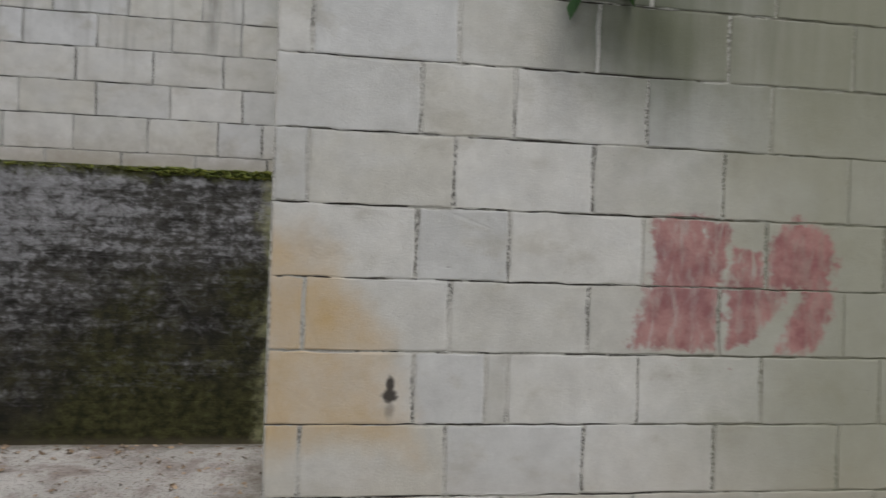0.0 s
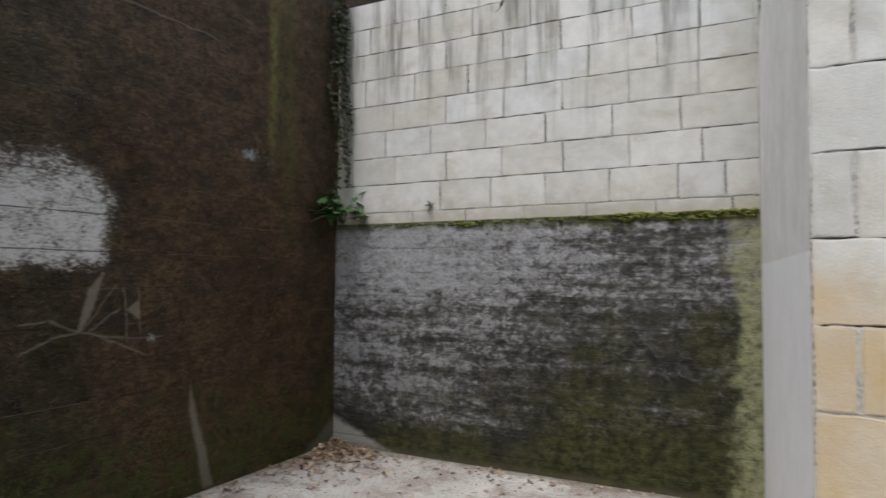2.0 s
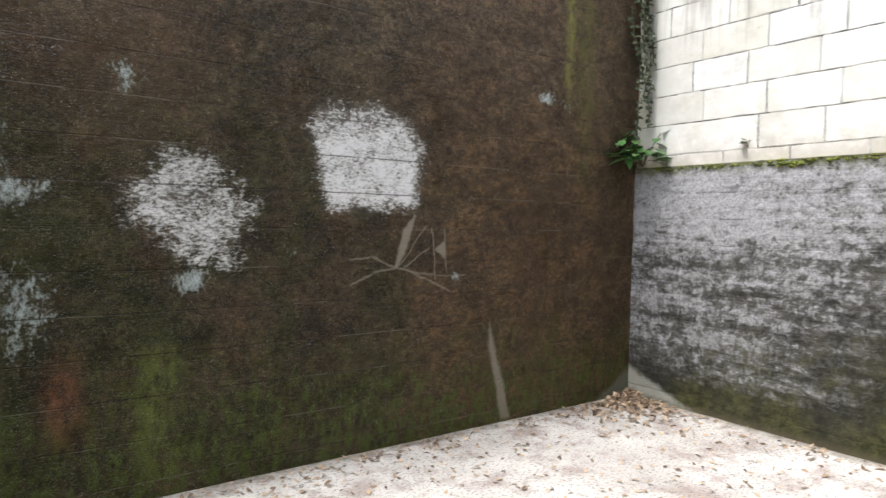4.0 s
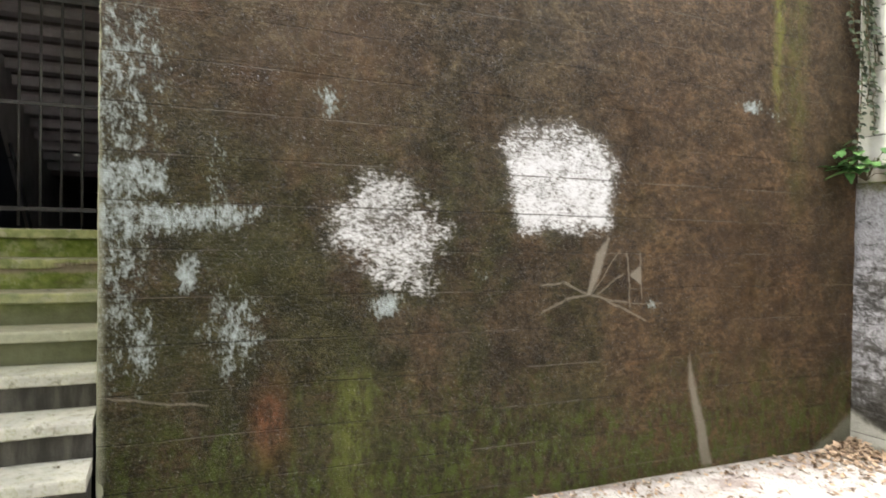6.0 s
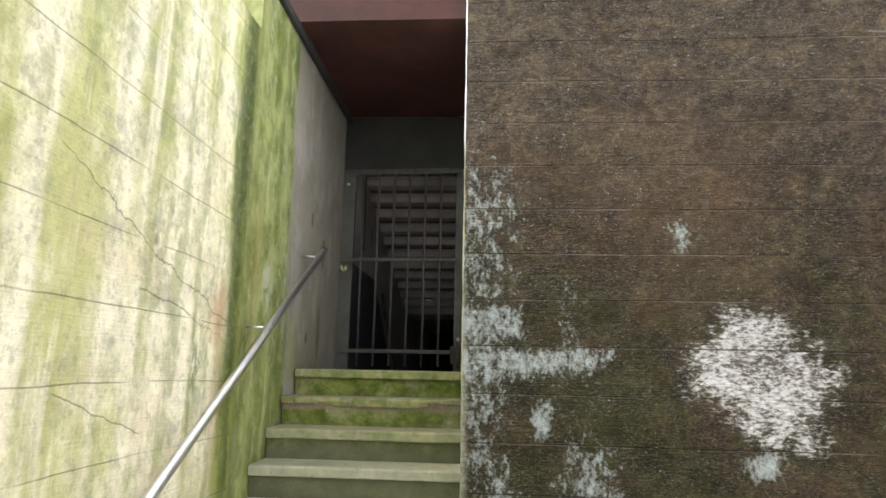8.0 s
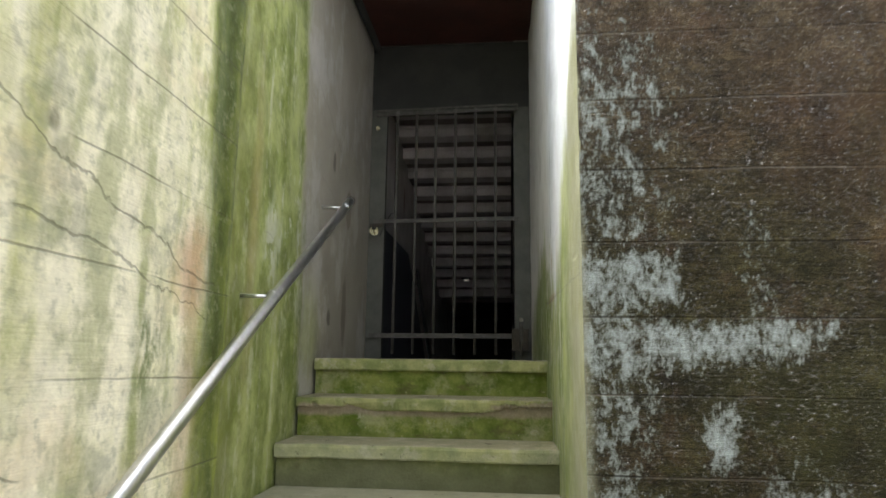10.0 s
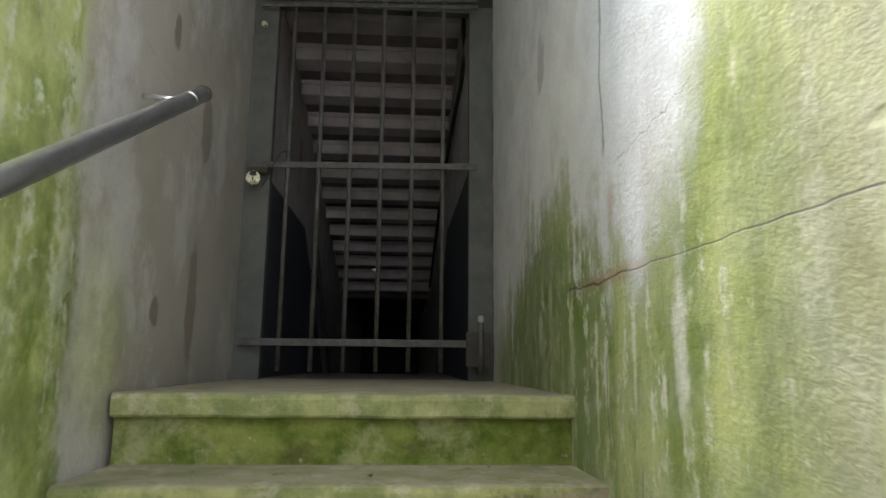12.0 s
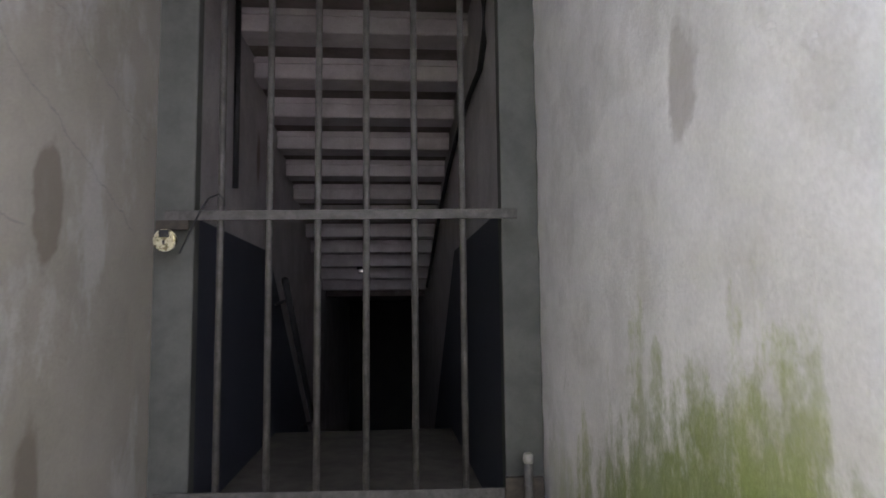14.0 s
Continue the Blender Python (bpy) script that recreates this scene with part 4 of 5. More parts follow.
def tube_bm(points, radius, sides=12, bm=None, caps=True):
    """A round bar along a line of points."""
    bm = bm or bmesh.new()
    pts = [Vector(p) for p in points]
    rings = []
    for i, p in enumerate(pts):
        d = (pts[min(i + 1, len(pts) - 1)] - pts[max(i - 1, 0)]).normalized()
        a = d.orthogonal().normalized() if abs(d.z) > 0.95 else d.cross(Vector((0, 0, 1))).normalized()
        b = d.cross(a)
        rings.append([bm.verts.new(p + radius * (math.cos(t) * a + math.sin(t) * b)) for t in (k * math.tau / sides for k in range(sides))])
    for r0, r1 in zip(rings, rings[1:]):
        for k in range(sides):
            bm.faces.new((r0[k], r0[(k + 1) % sides], r1[(k + 1) % sides], r1[k]))
    if caps:
        bm.faces.new(rings[0][::-1])
        bm.faces.new(rings[-1])
    return bm


def slab_bm(origin, u, v, back, nu, nv, rough, rough_scale=6.0, pitch=0.0, groove=0.004, edge=0.0, shift=0.055):
    """A thick wall panel whose front is uneven: origin, the two sides, the way to its back."""
    o, u, v, back = Vector(origin), Vector(u), Vector(v), Vector(back)
    out = -back.normalized()
    bm = bmesh.new()
    g = []
    for j in range(nv + 1):
        row = []
        for i in range(nu + 1):
            p = o + u * (i / nu) + v * (j / nv)
            h = rough * (noise.noise(p * rough_scale) + 0.5 * noise.noise(p * rough_scale * 3.1))
            if pitch:
                b = math.floor((p.z + shift) / pitch)
                h += groove * 0.6 * noise.noise(Vector((b * 7.7, 3.1, 0)))
            rim = min(i, nu - i) == 0
            h = -abs(h) - edge * (0.5 + 0.5 * noise.noise(p * 20)) if rim else h
            row.append(bm.verts.new(p + out * h))
        g.append(row)
    for j in range(nv):
        for i in range(nu):
            bm.faces.new((g[j][i], g[j][i + 1], g[j + 1][i + 1], g[j + 1][i]))
    b = [bm.verts.new(o + back + u * a + v * c) for a, c in ((0, 0), (1, 0), (1, 1), (0, 1))]
    bm.faces.new(b)
    bm.faces.new([b[1], b[0]] + g[0])
    bm.faces.new([b[3], b[2]] + g[nv][::-1])
    bm.faces.new([b[0], b[3]] + [g[j][0] for j in range(nv, -1, -1)])
    bm.faces.new([b[2], b[1]] + [g[j][nu] for j in range(nv + 1)])
    return bm


def empty(name, label, category="", group="", at=(0, 0, 0)):
    e = new(name)
    e.location = at
    e.empty_display_size = 0.1
    return tagged(e, label, category, group)


def leaf(bm, at, along, up, length, width, fold=0.2, curl=0.15):
    """One leaf of six faces, folded along its rib and curled."""
    d = Vector(along).normalized()
    s = d.cross(Vector(up)).normalized()
    n = s.cross(d)
    at = Vector(at)
    rows = ((0, 0.05), (0.33, 0.85), (0.66, 0.8), (1, 0.03))
    vs = []
    for k, w in rows:
        c = at + d * length * k - n * curl * length * k * k
        vs.append([bm.verts.new(c - s * width * w / 2 + n * fold * width * w / 2), bm.verts.new(c), bm.verts.new(c + s * width * w / 2 + n * fold * width * w / 2)])
    for a, b in zip(vs, vs[1:]):
        bm.faces.new((a[0], a[1], b[1], b[0]))
        bm.faces.new((a[1], a[2], b[2], b[1]))


# ---- the large structure ----
XL, XR, YB, XN, XW, YG, ZL = -0.77, 0.32, 3.695, 2.847, 5.311, 6.01, 1.492

g = bmesh.new()
for x0, y0, x1, y1 in ((-150, -150, 150, 3.9), (-150, 3.9, -1.2, 150), (7.0, 3.9, 150, 150), (-1.2, 15, 7.0, 150)):
    g.faces.new([g.verts.new(p) for p in ((x0, y0, 0), (x1, y0, 0), (x1, y1, 0), (x0, y1, 0))])
structure(mesh_object("ground", g, M_GROUND), "pale worn concrete yard with grit and damp stains")

structure(mesh_object("wall_bunker_face", slab_bm((0.367, YB, -0.1), (6.2, 0, 0), (0, 0, 4.7), (0, 0.5, 0), 150, 112, 0.006, 4.0, 0.216, 0.004, 0.0, 0.118), M_BROWN),
          "brown and mossy board-marked concrete bunker wall with pale patches")
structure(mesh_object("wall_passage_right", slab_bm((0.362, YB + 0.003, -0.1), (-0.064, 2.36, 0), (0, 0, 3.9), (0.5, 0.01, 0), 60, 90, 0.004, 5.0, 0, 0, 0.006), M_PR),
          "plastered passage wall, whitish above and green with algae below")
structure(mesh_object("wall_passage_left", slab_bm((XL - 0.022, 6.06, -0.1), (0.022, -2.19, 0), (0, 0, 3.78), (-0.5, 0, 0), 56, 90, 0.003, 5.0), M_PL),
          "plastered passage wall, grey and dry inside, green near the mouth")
structure(mesh_object("wall_wing", slab_bm((XL + 0.012, 3.862, -0.1), (0, -7.4, 0), (0, 0, 3.4), (-0.5, 0, 0), 170, 84, 0.005, 4.0, 0.255, 0.006, 0.01), M_WING),
          "cream concrete side wall with green and ochre rain streaks")
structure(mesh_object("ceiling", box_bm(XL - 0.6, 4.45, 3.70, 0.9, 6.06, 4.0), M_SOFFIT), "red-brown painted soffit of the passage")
structure(mesh_object("roof", box_bm(-2.2, 4.45, 4.003, 6.6, 14.6, 4.6), M_GREY), "concrete roof slab of the bunker")
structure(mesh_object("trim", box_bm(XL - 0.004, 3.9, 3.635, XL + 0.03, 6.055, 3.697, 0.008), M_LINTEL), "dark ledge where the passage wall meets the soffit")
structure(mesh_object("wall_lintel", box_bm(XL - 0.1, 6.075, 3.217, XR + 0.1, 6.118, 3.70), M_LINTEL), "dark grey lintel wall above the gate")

# recess: lower concrete wall, the side wall that closes it, block walls
structure(mesh_object("wall_recess_lower", slab_bm((5.29, YB, -0.1), (0, -3.6, 0), (0, 0, 2.02), (0.6, 0, 0), 110, 60, 0.008, 5.0, 0.2, 0.004), M_LOWER),
          "black-stained board-marked concrete wall with whitish bloom and moss")
g = bmesh.new()
lo = [(XN + 0.012, 0.0985), (5.32, 0.295), (5.32, -0.1), (XN + 0.21, -0.1)]
low, mid_, top = [[g.verts.new((x, y, z)) for x, y in lo] for z in (-0.1, 1.56, 3.1)]
for a, b in ((low, mid_), (mid_, top)):
    for k in range(4):
        fc = g.faces.new((a[k], a[(k + 1) % 4], b[(k + 1) % 4], b[k]))
        fc.material_index = 0 if a is low else 1
g.faces.new(top)
structure(mesh_object("wall_recess_side", g, [M_RENDER, M_GREY]), "rendered side wall of the recess, white-painted below")


def block_mesh(ly, lz, depth, seed, cache={}):
    """A block, its worn front face towards -x, its front lower corner at the origin, running to -y."""
    key = (round(ly, 2), round(lz, 2), seed)
    if key in cache:
        return cache[key]
    rnd = random.Random(seed * 31 + int(ly * 1000))
    outline = []
    for y, z in [(k / 9, 0) for k in range(10)] + [(1, 0.33), (1, 0.67)] + [(1 - k / 9, 1) for k in range(10)] + [(0, 0.67), (0, 0.33)]:
        outline.append((-y * ly, z * lz))
    verts, faces = [], []
    cy, cz, nn = -ly / 2, lz / 2, len(outline)
    for ring in range(3):
        for y, z in outline:
            j = 0.0042
            if ring == 0:
                verts.append((depth, y, z))
            elif ring == 1:
                verts.append((0.0012, y + rnd.uniform(-j, j), z + rnd.uniform(-j, j)))
            else:
                k = 0.0015 + rnd.uniform(0, 0.0045) + (0.006 if rnd.random() < 0.1 else 0.0)
                verts.append((rnd.uniform(-0.0006, 0.0006), y + math.copysign(k, cy - y) * (abs(cy - y) > 0.4 * ly), z + math.copysign(k, cz - z) * (abs(cz - z) > 0.4 * lz)))
    for r in range(2):
        for k in range(nn):
            faces.append((r * nn + k, r * nn + (k + 1) % nn, (r + 1) * nn + (k + 1) % nn, (r + 1) * nn + k))
    faces.append(tuple(2 * nn + k for k in range(nn)))
    me = bpy.data.meshes.new("block")
    me.from_pydata(verts, [], faces)
    cache[key] = me
    return me


def block_wall(parent, x, rows, end, start, material, gap=0.008, side=0.016):
    """rows: lower edge, upper edge, joints along y (falling); the wall runs from start down to end."""
    rnd = random.Random(5)
    for z0, z1, joints in rows:
        ys = [start] + [j for j in joints if end < j < start] + [end]
        for a, b in zip(ys, ys[1:]):
            if a - b < 0.04:
                continue
            me = block_mesh(a - b - side, z1 - z0 - gap, 0.1, rnd.randrange(6))
            if not me.materials:
                me.materials.append(material)
            ob = new("block", me)
            ob.parent = parent
            ob.matrix_basis = pose(x + rnd.uniform(-0.0034, -0.0024), a - side / 2, z0 + gap / 2 + rnd.uniform(-0.001, 0.001), rnd.uniform(-0.15, 0.15), 0, rnd.uniform(-0.1, 0.1))


# small things of the setting come before the counted pieces, which stand at the end of the file

# ---- steps up to the gate ----
stairs = structure(empty("stairs", "concrete steps, pale below and green with algae above"), "concrete steps, pale below and green with algae above")
RISE, RUN, YN = 0.1668, 0.241, 4.867


def tread_bm(y0, y1, z, x0, x1, broken, seed):
    """A tread slab with a worn nose towards -y."""
    bm = bmesh.new()
    nx = 110
    prof = [(y1, z), (y0 + 0.012, z), (y0 + 0.003, z - 0.004), (y0, z - 0.014), (y0 + 0.001, z - 0.050), (y0 + 0.006, z - 0.056), (y1, z - 0.056)]
    rings = []
    for i in range(nx + 1):
        x = x0 + (x1 - x0) * i / nx
        wob = 0.004 * noise.noise(Vector((x * 6, seed * 3.3, 0))) + 0.002 * noise.noise(Vector((x * 25, seed, 1)))
        bite = 0.0
        if broken:
            q = [noise.noise(Vector((x * f + 2.0, seed, 4))) for f in (3.5, 11, 31, 67)]
            bite = min(0.045, max(0.0, q[0] + 0.6 * q[1] + 0.45 * q[2] + 0.3 * q[3] + 0.2) * 0.075)
            if x > x1 - 0.07:
                bite = 0.034 + 0.01 * q[3]
        lift = 0.0
        if broken:
            gone = max(min(1.0, (-0.42 - x) / 0.14), min(1.0, (x - 0.06) / 0.08), 0.0)
            lift = gone * (0.014 + 0.014 * noise.noise(Vector((x * 9, 2, 7))) + 0.007 * noise.noise(Vector((x * 40, 2, 7))))
            bite *= 0.25 + 0.75 * gone
        ring = []
        for k, (y, zz) in enumerate(prof):
            if 0 < k < 6:
                y += wob + bite * (0.2 if k < 3 else 0.35 if k == 3 else 1.0)
                zz += wob * 0.5 - (bite * 0.4 if k == 3 else 0.0) + (lift if k in (4, 5) else 0.0)
            ring.append(bm.verts.new((x, y, zz)))
        rings.append(ring)
    for a, b in zip(rings, rings[1:]):
        for k in range(len(prof)):
            bm.faces.new((a[k], a[(k + 1) % len(prof)], b[(k + 1) % len(prof)], b[k]))
    bm.faces.new(rings[0])
    bm.faces.new(rings[-1])
    return bm


for i in range(9):
    z, y0 = ZL - RISE * i, YN - RUN * i
    x0, x1 = XL + 0.004, XR + 0.035
    y1 = 7.85 if i == 0 else y0 + RUN + 0.03
    if i:
        x1 = 0.352
        part("tread", tread_bm(y0, y1, z, x0, x1, i == 1, i), M_STEP, stairs, "chipped tread with a broken nose" if i == 1 else "")
    else:
        part("landing", tread_bm(y0, 6.2, z, x0, x1, False, i), M_STEP, stairs, "landing slab with a green mossy nose")
    part("riser", slab_bm((x0, y0 + 0.028, z - RISE - (0.02 if i < 8 else 0.0)), (x1 - x0, 0, 0), (0, 0, RISE - 0.056 + (0.02 if i < 8 else 0.0) + (0.034 if i == 1 else 0.0)), (0, 0.2, 0), 40, 6, 0.004, 9.0), M_RISER, stairs)

# ---- inside, behind the gate ----
IL, IR = -0.75, 0.2
structure(mesh_object("wall_inside_left", box_bm(IL - 0.3, 6.12, -3.4, IL, 14.2, 4.0), M_INSIDE), "whitewashed stair wall with a dark blue dado")
structure(mesh_object("wall_inside_right", box_bm(IR, 6.12, -3.4, IR + 0.3, 14.2, 4.0), M_INSIDE), "whitewashed stair wall with a dark blue dado")
# unseen wall added to close the stairs; dark colour stands for unlit depth
structure(mesh_object("wall_inside_end", box_bm(IL, 14.0, -3.4, IR, 14.2, 4.0), M_LINTEL), "added end wall of the stairs, dark for the unlit depth")
structure(mesh_object("floor_inside", box_bm(IL, 6.2, 1.2, IR, 7.8, 1.488), M_FLOOR), "dusty concrete floor behind the gate")
inner = structure(empty("stairs_inside", "dark concrete stairs leading down"), "dark concrete stairs leading down")
for i in range(20):
    part("step", box_bm(IL + 0.002, 7.8 + 0.26 * i, 1.31 - 0.19 * i - 0.25, IR - 0.002, 8.07 + 0.26 * i, 1.31 - 0.19 * i, 0.006), M_FLOOR, inner)
BEAMS = [(6.5 + 0.305 * k, 3.37 - 0.088 * k) for k in range(13)]
bm = bmesh.new()
for k, (y, z) in enumerate(BEAMS):
    box_bm(IL + 0.003, y, z, IR - 0.003, y + 0.16, z + 0.42, 0.008, bm)
    box_bm(IL + 0.003, y - 0.012, z + 0.068, IR - 0.003, y + 0.01, z + 0.085, 0.0, bm)
structure(mesh_object("ceiling_inside", bm, M_BEAM), "whitewashed ceiling stepping down in narrow beams")
# soffits between the beams, their shade put into the colour
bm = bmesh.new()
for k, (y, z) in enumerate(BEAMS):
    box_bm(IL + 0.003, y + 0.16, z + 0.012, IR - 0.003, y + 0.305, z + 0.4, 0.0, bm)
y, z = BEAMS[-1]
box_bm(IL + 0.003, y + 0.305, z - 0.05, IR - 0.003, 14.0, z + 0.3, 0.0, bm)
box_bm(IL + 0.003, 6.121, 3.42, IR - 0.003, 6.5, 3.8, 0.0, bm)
structure(mesh_object("ceiling_inside_soffits", bm, M_BEAM_SHADED), "soffits between the ceiling beams, coloured dark for shade")


def inside_fittings():
    rail = empty("stair_rail", "dark iron handrail on the inside stair wall", "handrail", at=(IL, 7.7, 1.3))
    inv = Matrix.Translation(rail.location).inverted()
    for ob in (part("pipe", tube_bm([(IL + 0.07, 7.62, 2.3), (IL + 0.07, 12.0, 2.3 - 4.38 * 0.73)], 0.018), M_BLACK, rail, "", True),
               part("bracket", tube_bm([(IL, 7.75, 2.17), (IL + 0.07, 7.75, 2.2)], 0.008), M_BLACK, rail),
               part("bracket", tube_bm([(IL, 8.9, 1.33), (IL + 0.07, 8.9, 1.36)], 0.008), M_BLACK, rail)):
        ob.matrix_parent_inverse = inv
    pts = [(IR - 0.012, y, z) for y, z in ((6.30, 3.40), (6.30, 3.2), (6.32, 3.05), (6.42, 2.99), (6.7, 3.0), (7.1, 2.98), (7.7, 2.9), (8.3, 2.77), (9.0, 2.58), (9.9, 2.33))]
    tagged(mesh_object("cable", tube_bm(pts, 0.011, 8), M_BLACK, smooth=True), "black electric cable clipped along the inside wall", "cable")
    tagged(mesh_object("conduit", tube_bm([(IL + 0.015, 6.75, 2.62), (IL + 0.015, 6.75, 3.38)], 0.012, 8), M_BLACK, smooth=True), "thin dark conduit running down the inside wall", "conduit")
    lamp = empty("ceiling_lamp", "small white bulkhead lamp under a beam, its lens faintly lit", "lamp", at=(-0.36, 9.63, 2.47))
    inv = Matrix.Translation(lamp.location).inverted()
    part("base", box_bm(-0.41, 9.57, 2.471, -0.31, 9.69, 2.489, 0.004), M_BLACK, lamp).matrix_parent_inverse = inv
    cover = part("cover", box_bm(-0.40, 9.58, 2.441, -0.32, 9.68, 2.471, 0.01), M_WHITE, lamp, "white plastic cover")
    cover.matrix_parent_inverse = inv
    part("lens", box_bm(-0.374, 9.572, 2.447, -0.346, 9.581, 2.461, 0.003), M_GLOW, cover, "small glowing lens")



inside_fittings()


# ---- gate with its frame, padlock and latch ----
def gate_frame():
    f = structure(empty("door_frame", "grey-green painted steel door frame"), "grey-green painted steel door frame")
    for x0, x1 in ((XL - 0.05, -0.684), (0.192, XR + 0.01)):
        part("jamb", box_bm(x0, 6.062, ZL - 0.004, x1, 6.115, 3.215, 0.004), M_FRAME, f)
    part("head", box_bm(-0.684, 6.066, 3.185, 0.192, 6.115, 3.214, 0.003), M_FRAME, f)


gate_frame()


def barred_gate():
    """Six round bars between flat rails, hung before the frame, a little askew."""
    gate = empty("barred_gate", "closed grey iron gate of six bars before a dark stairway", "gate", at=(-0.265, 6.012, ZL))
    gate.rotation_euler = (0, 0, radians(-3.2))
    for k in range(6):
        x = -0.339 + 0.135 * k
        part("bar", tube_bm([(x, 0, 0.035), (x, 0, 1.70)], 0.0098, 12), M_BAR, gate, "", True)
    part("rail", box_bm(-0.50, -0.014, 0.138, 0.50, -0.004, 0.168, 0.002), M_BAR, gate)
    part("rail", box_bm(-0.49, -0.014, 0.902, 0.49, -0.004, 0.93, 0.002), M_BAR, gate)
    part("rail", box_bm(-0.49, -0.014, 1.662, 0.49, -0.004, 1.68, 0.002), M_BAR, gate)
    part("rail", box_bm(-0.49, -0.014, 1.694, 0.49, -0.004, 1.71, 0.002), M_BAR, gate)
    latch = part("latch", box_bm(0.44, -0.03, 0.06, 0.545, -0.012, 0.2, 0.004), M_RUST, gate, "rusty iron latch plate")
    part("bolt", tube_bm([(0.5, -0.045, 0.03), (0.5, -0.045, 0.24)], 0.012, 10), M_BAR, latch, "", True)
    part("knob", box_bm(0.487, -0.058, 0.238, 0.513, -0.032, 0.268, 0.008), M_KNOB, latch, "pale worn knob")
    part("hasp", box_bm(-0.51, -0.022, 0.876, -0.42, -0.014, 0.902, 0.002), M_RUST, gate, "rusty iron hasp")


barred_gate()


def disc_padlock(at, r, small=False):
    lock = empty("disc_padlock", "small bright bolt head on the frame" if small else "round brass disc padlock hanging on the hasp", "padlock", at=at)
    bm = bmesh.new()
    bmesh.ops.create_cone(bm, cap_ends=True, segments=28, radius1=r, radius2=r, depth=0.022, matrix=Matrix.Rotation(radians(90), 4, "X"))
    bmesh.ops.bevel(bm, geom=[e for e in bm.edges if len(e.link_faces) == 2 and e.calc_face_angle() > 1], offset=0.004, segments=2, affect="EDGES")
    part("body", bm, M_BRASS, lock, "", False)
    if small:
        return
    ring = [(0.6 * r * math.cos(t), -0.012, 0.6 * r * math.sin(t) - 0.1 * r) for t in (radians(a) for a in range(0, 361, 20))]
    part("rim", tube_bm(ring, 0.0016, 6), M_BRASS, lock, "", True)
    part("shackle_slot", box_bm(-0.45 * r, -0.0135, 0.25 * r, 0.45 * r, -0.009, 0.92 * r, 0.002), M_BLACK, lock, "dark shackle notch")
    part("keyhole", box_bm(-0.003, -0.0135, -0.4 * r, 0.003, -0.0105, -0.05 * r, 0.0005), M_BLACK, lock)


disc_padlock((-0.737, 5.985, 2.335), 0.030)
disc_padlock((-0.745, 6.05, 3.078), 0.013, True)
wire = [(-0.70, 5.99, 2.30), (-0.672, 5.985, 2.36), (-0.645, 5.98, 2.415), (-0.625, 5.985, 2.45), (-0.60, 5.99, 2.462), (-0.588, 6.0, 2.45), (-0.59, 6.01, 2.43)]
tagged(mesh_object("wire", tube_bm(wire, 0.0028, 6), M_BLACK, smooth=True), "bent black wire looped over the gate's rail", "wire")


# ---- handrail of the outer steps ----
def handrail():
    rail = empty("handrail", "galvanised steel pipe handrail on brackets along the wall", "handrail", at=(XL, 4.0, 1.6))
    inv = Matrix.Translation(rail.location).inverted()

    def at(y):
        return Vector((-0.655, y, 2.293 - 0.585 * (5.005 - y))) if y > 3.98 else Vector((-0.650 - 0.03 * (3.98 - y), y, 1.693 - 0.645 * (3.98 - y)))

    end, low = at(5.005), at(2.2)
    made = [part("pipe", tube_bm([low, at(3.2), at(3.98), end], 0.0215, 20), M_ZINC, rail, "", True),
            part("end_cap", tube_bm([end - (end - low).normalized() * 0.012, end + (end - low).normalized() * 0.006], 0.0235, 20), M_BAR, rail, "dark end cap")]
    for y in (2.85, 3.985, 4.90):
        p = at(y)
        made.append(part("bracket", tube_bm([(XL + 0.001, y - 0.01, p.z + 0.002), (p.x - 0.01, y, p.z)], 0.007, 10), M_ZINC, rail, "", True))
        d = (end - low).normalized()
        made.append(part("collar", tube_bm([p - d * 0.008, p + d * 0.008], 0.0232, 20), M_ZINC, rail, "", True))
    for ob in made:
        ob.matrix_parent_inverse = inv


handrail()


# ---- plants, moss and litter ----
def ivy_strand():
    """Ivy hanging in the corner between bunker wall and block wall."""
    rnd = random.Random(11)
    plant = empty("ivy", "dark trailing ivy in the corner of the recess", "ivy", at=(5.24, 3.6, 1.95))
    inv = Matrix.Translation(plant.location).inverted()
    bm, st = bmesh.new(), bmesh.new()
    for s in range(9):
        x, y, z = 5.24 + rnd.uniform(-0.05, 0.04), 3.62 + rnd.uniform(-0.07, 0.03), 4.0
        pts = []
        while z > 2.1 + 0.16 * s:
            x = min(5.285, max(5.12, x + rnd.uniform(-0.012, 0.012)))
            y = min(3.675, max(3.5, y + rnd.uniform(-0.014, 0.012)))
            pts.append((x, y, z))
            for k in range(2):
                a = rnd.uniform(math.pi * 0.9, math.pi * 1.7)
                leaf(bm, (x, y, z), (math.cos(a), math.sin(a), rnd.uniform(-0.9, 0.1)), (rnd.uniform(-0.6, 0.2), -1, 0.5), rnd.uniform(0.03, 0.06), rnd.uniform(0.028, 0.05))
            z -= rnd.uniform(0.03, 0.05)
        tube_bm(pts, 0.004, 5, st)
    part("leaves", bm, M_IVY, plant).matrix_parent_inverse = inv
    part("stem", st, M_STALK, plant).matrix_parent_inverse = inv


ivy_strand()


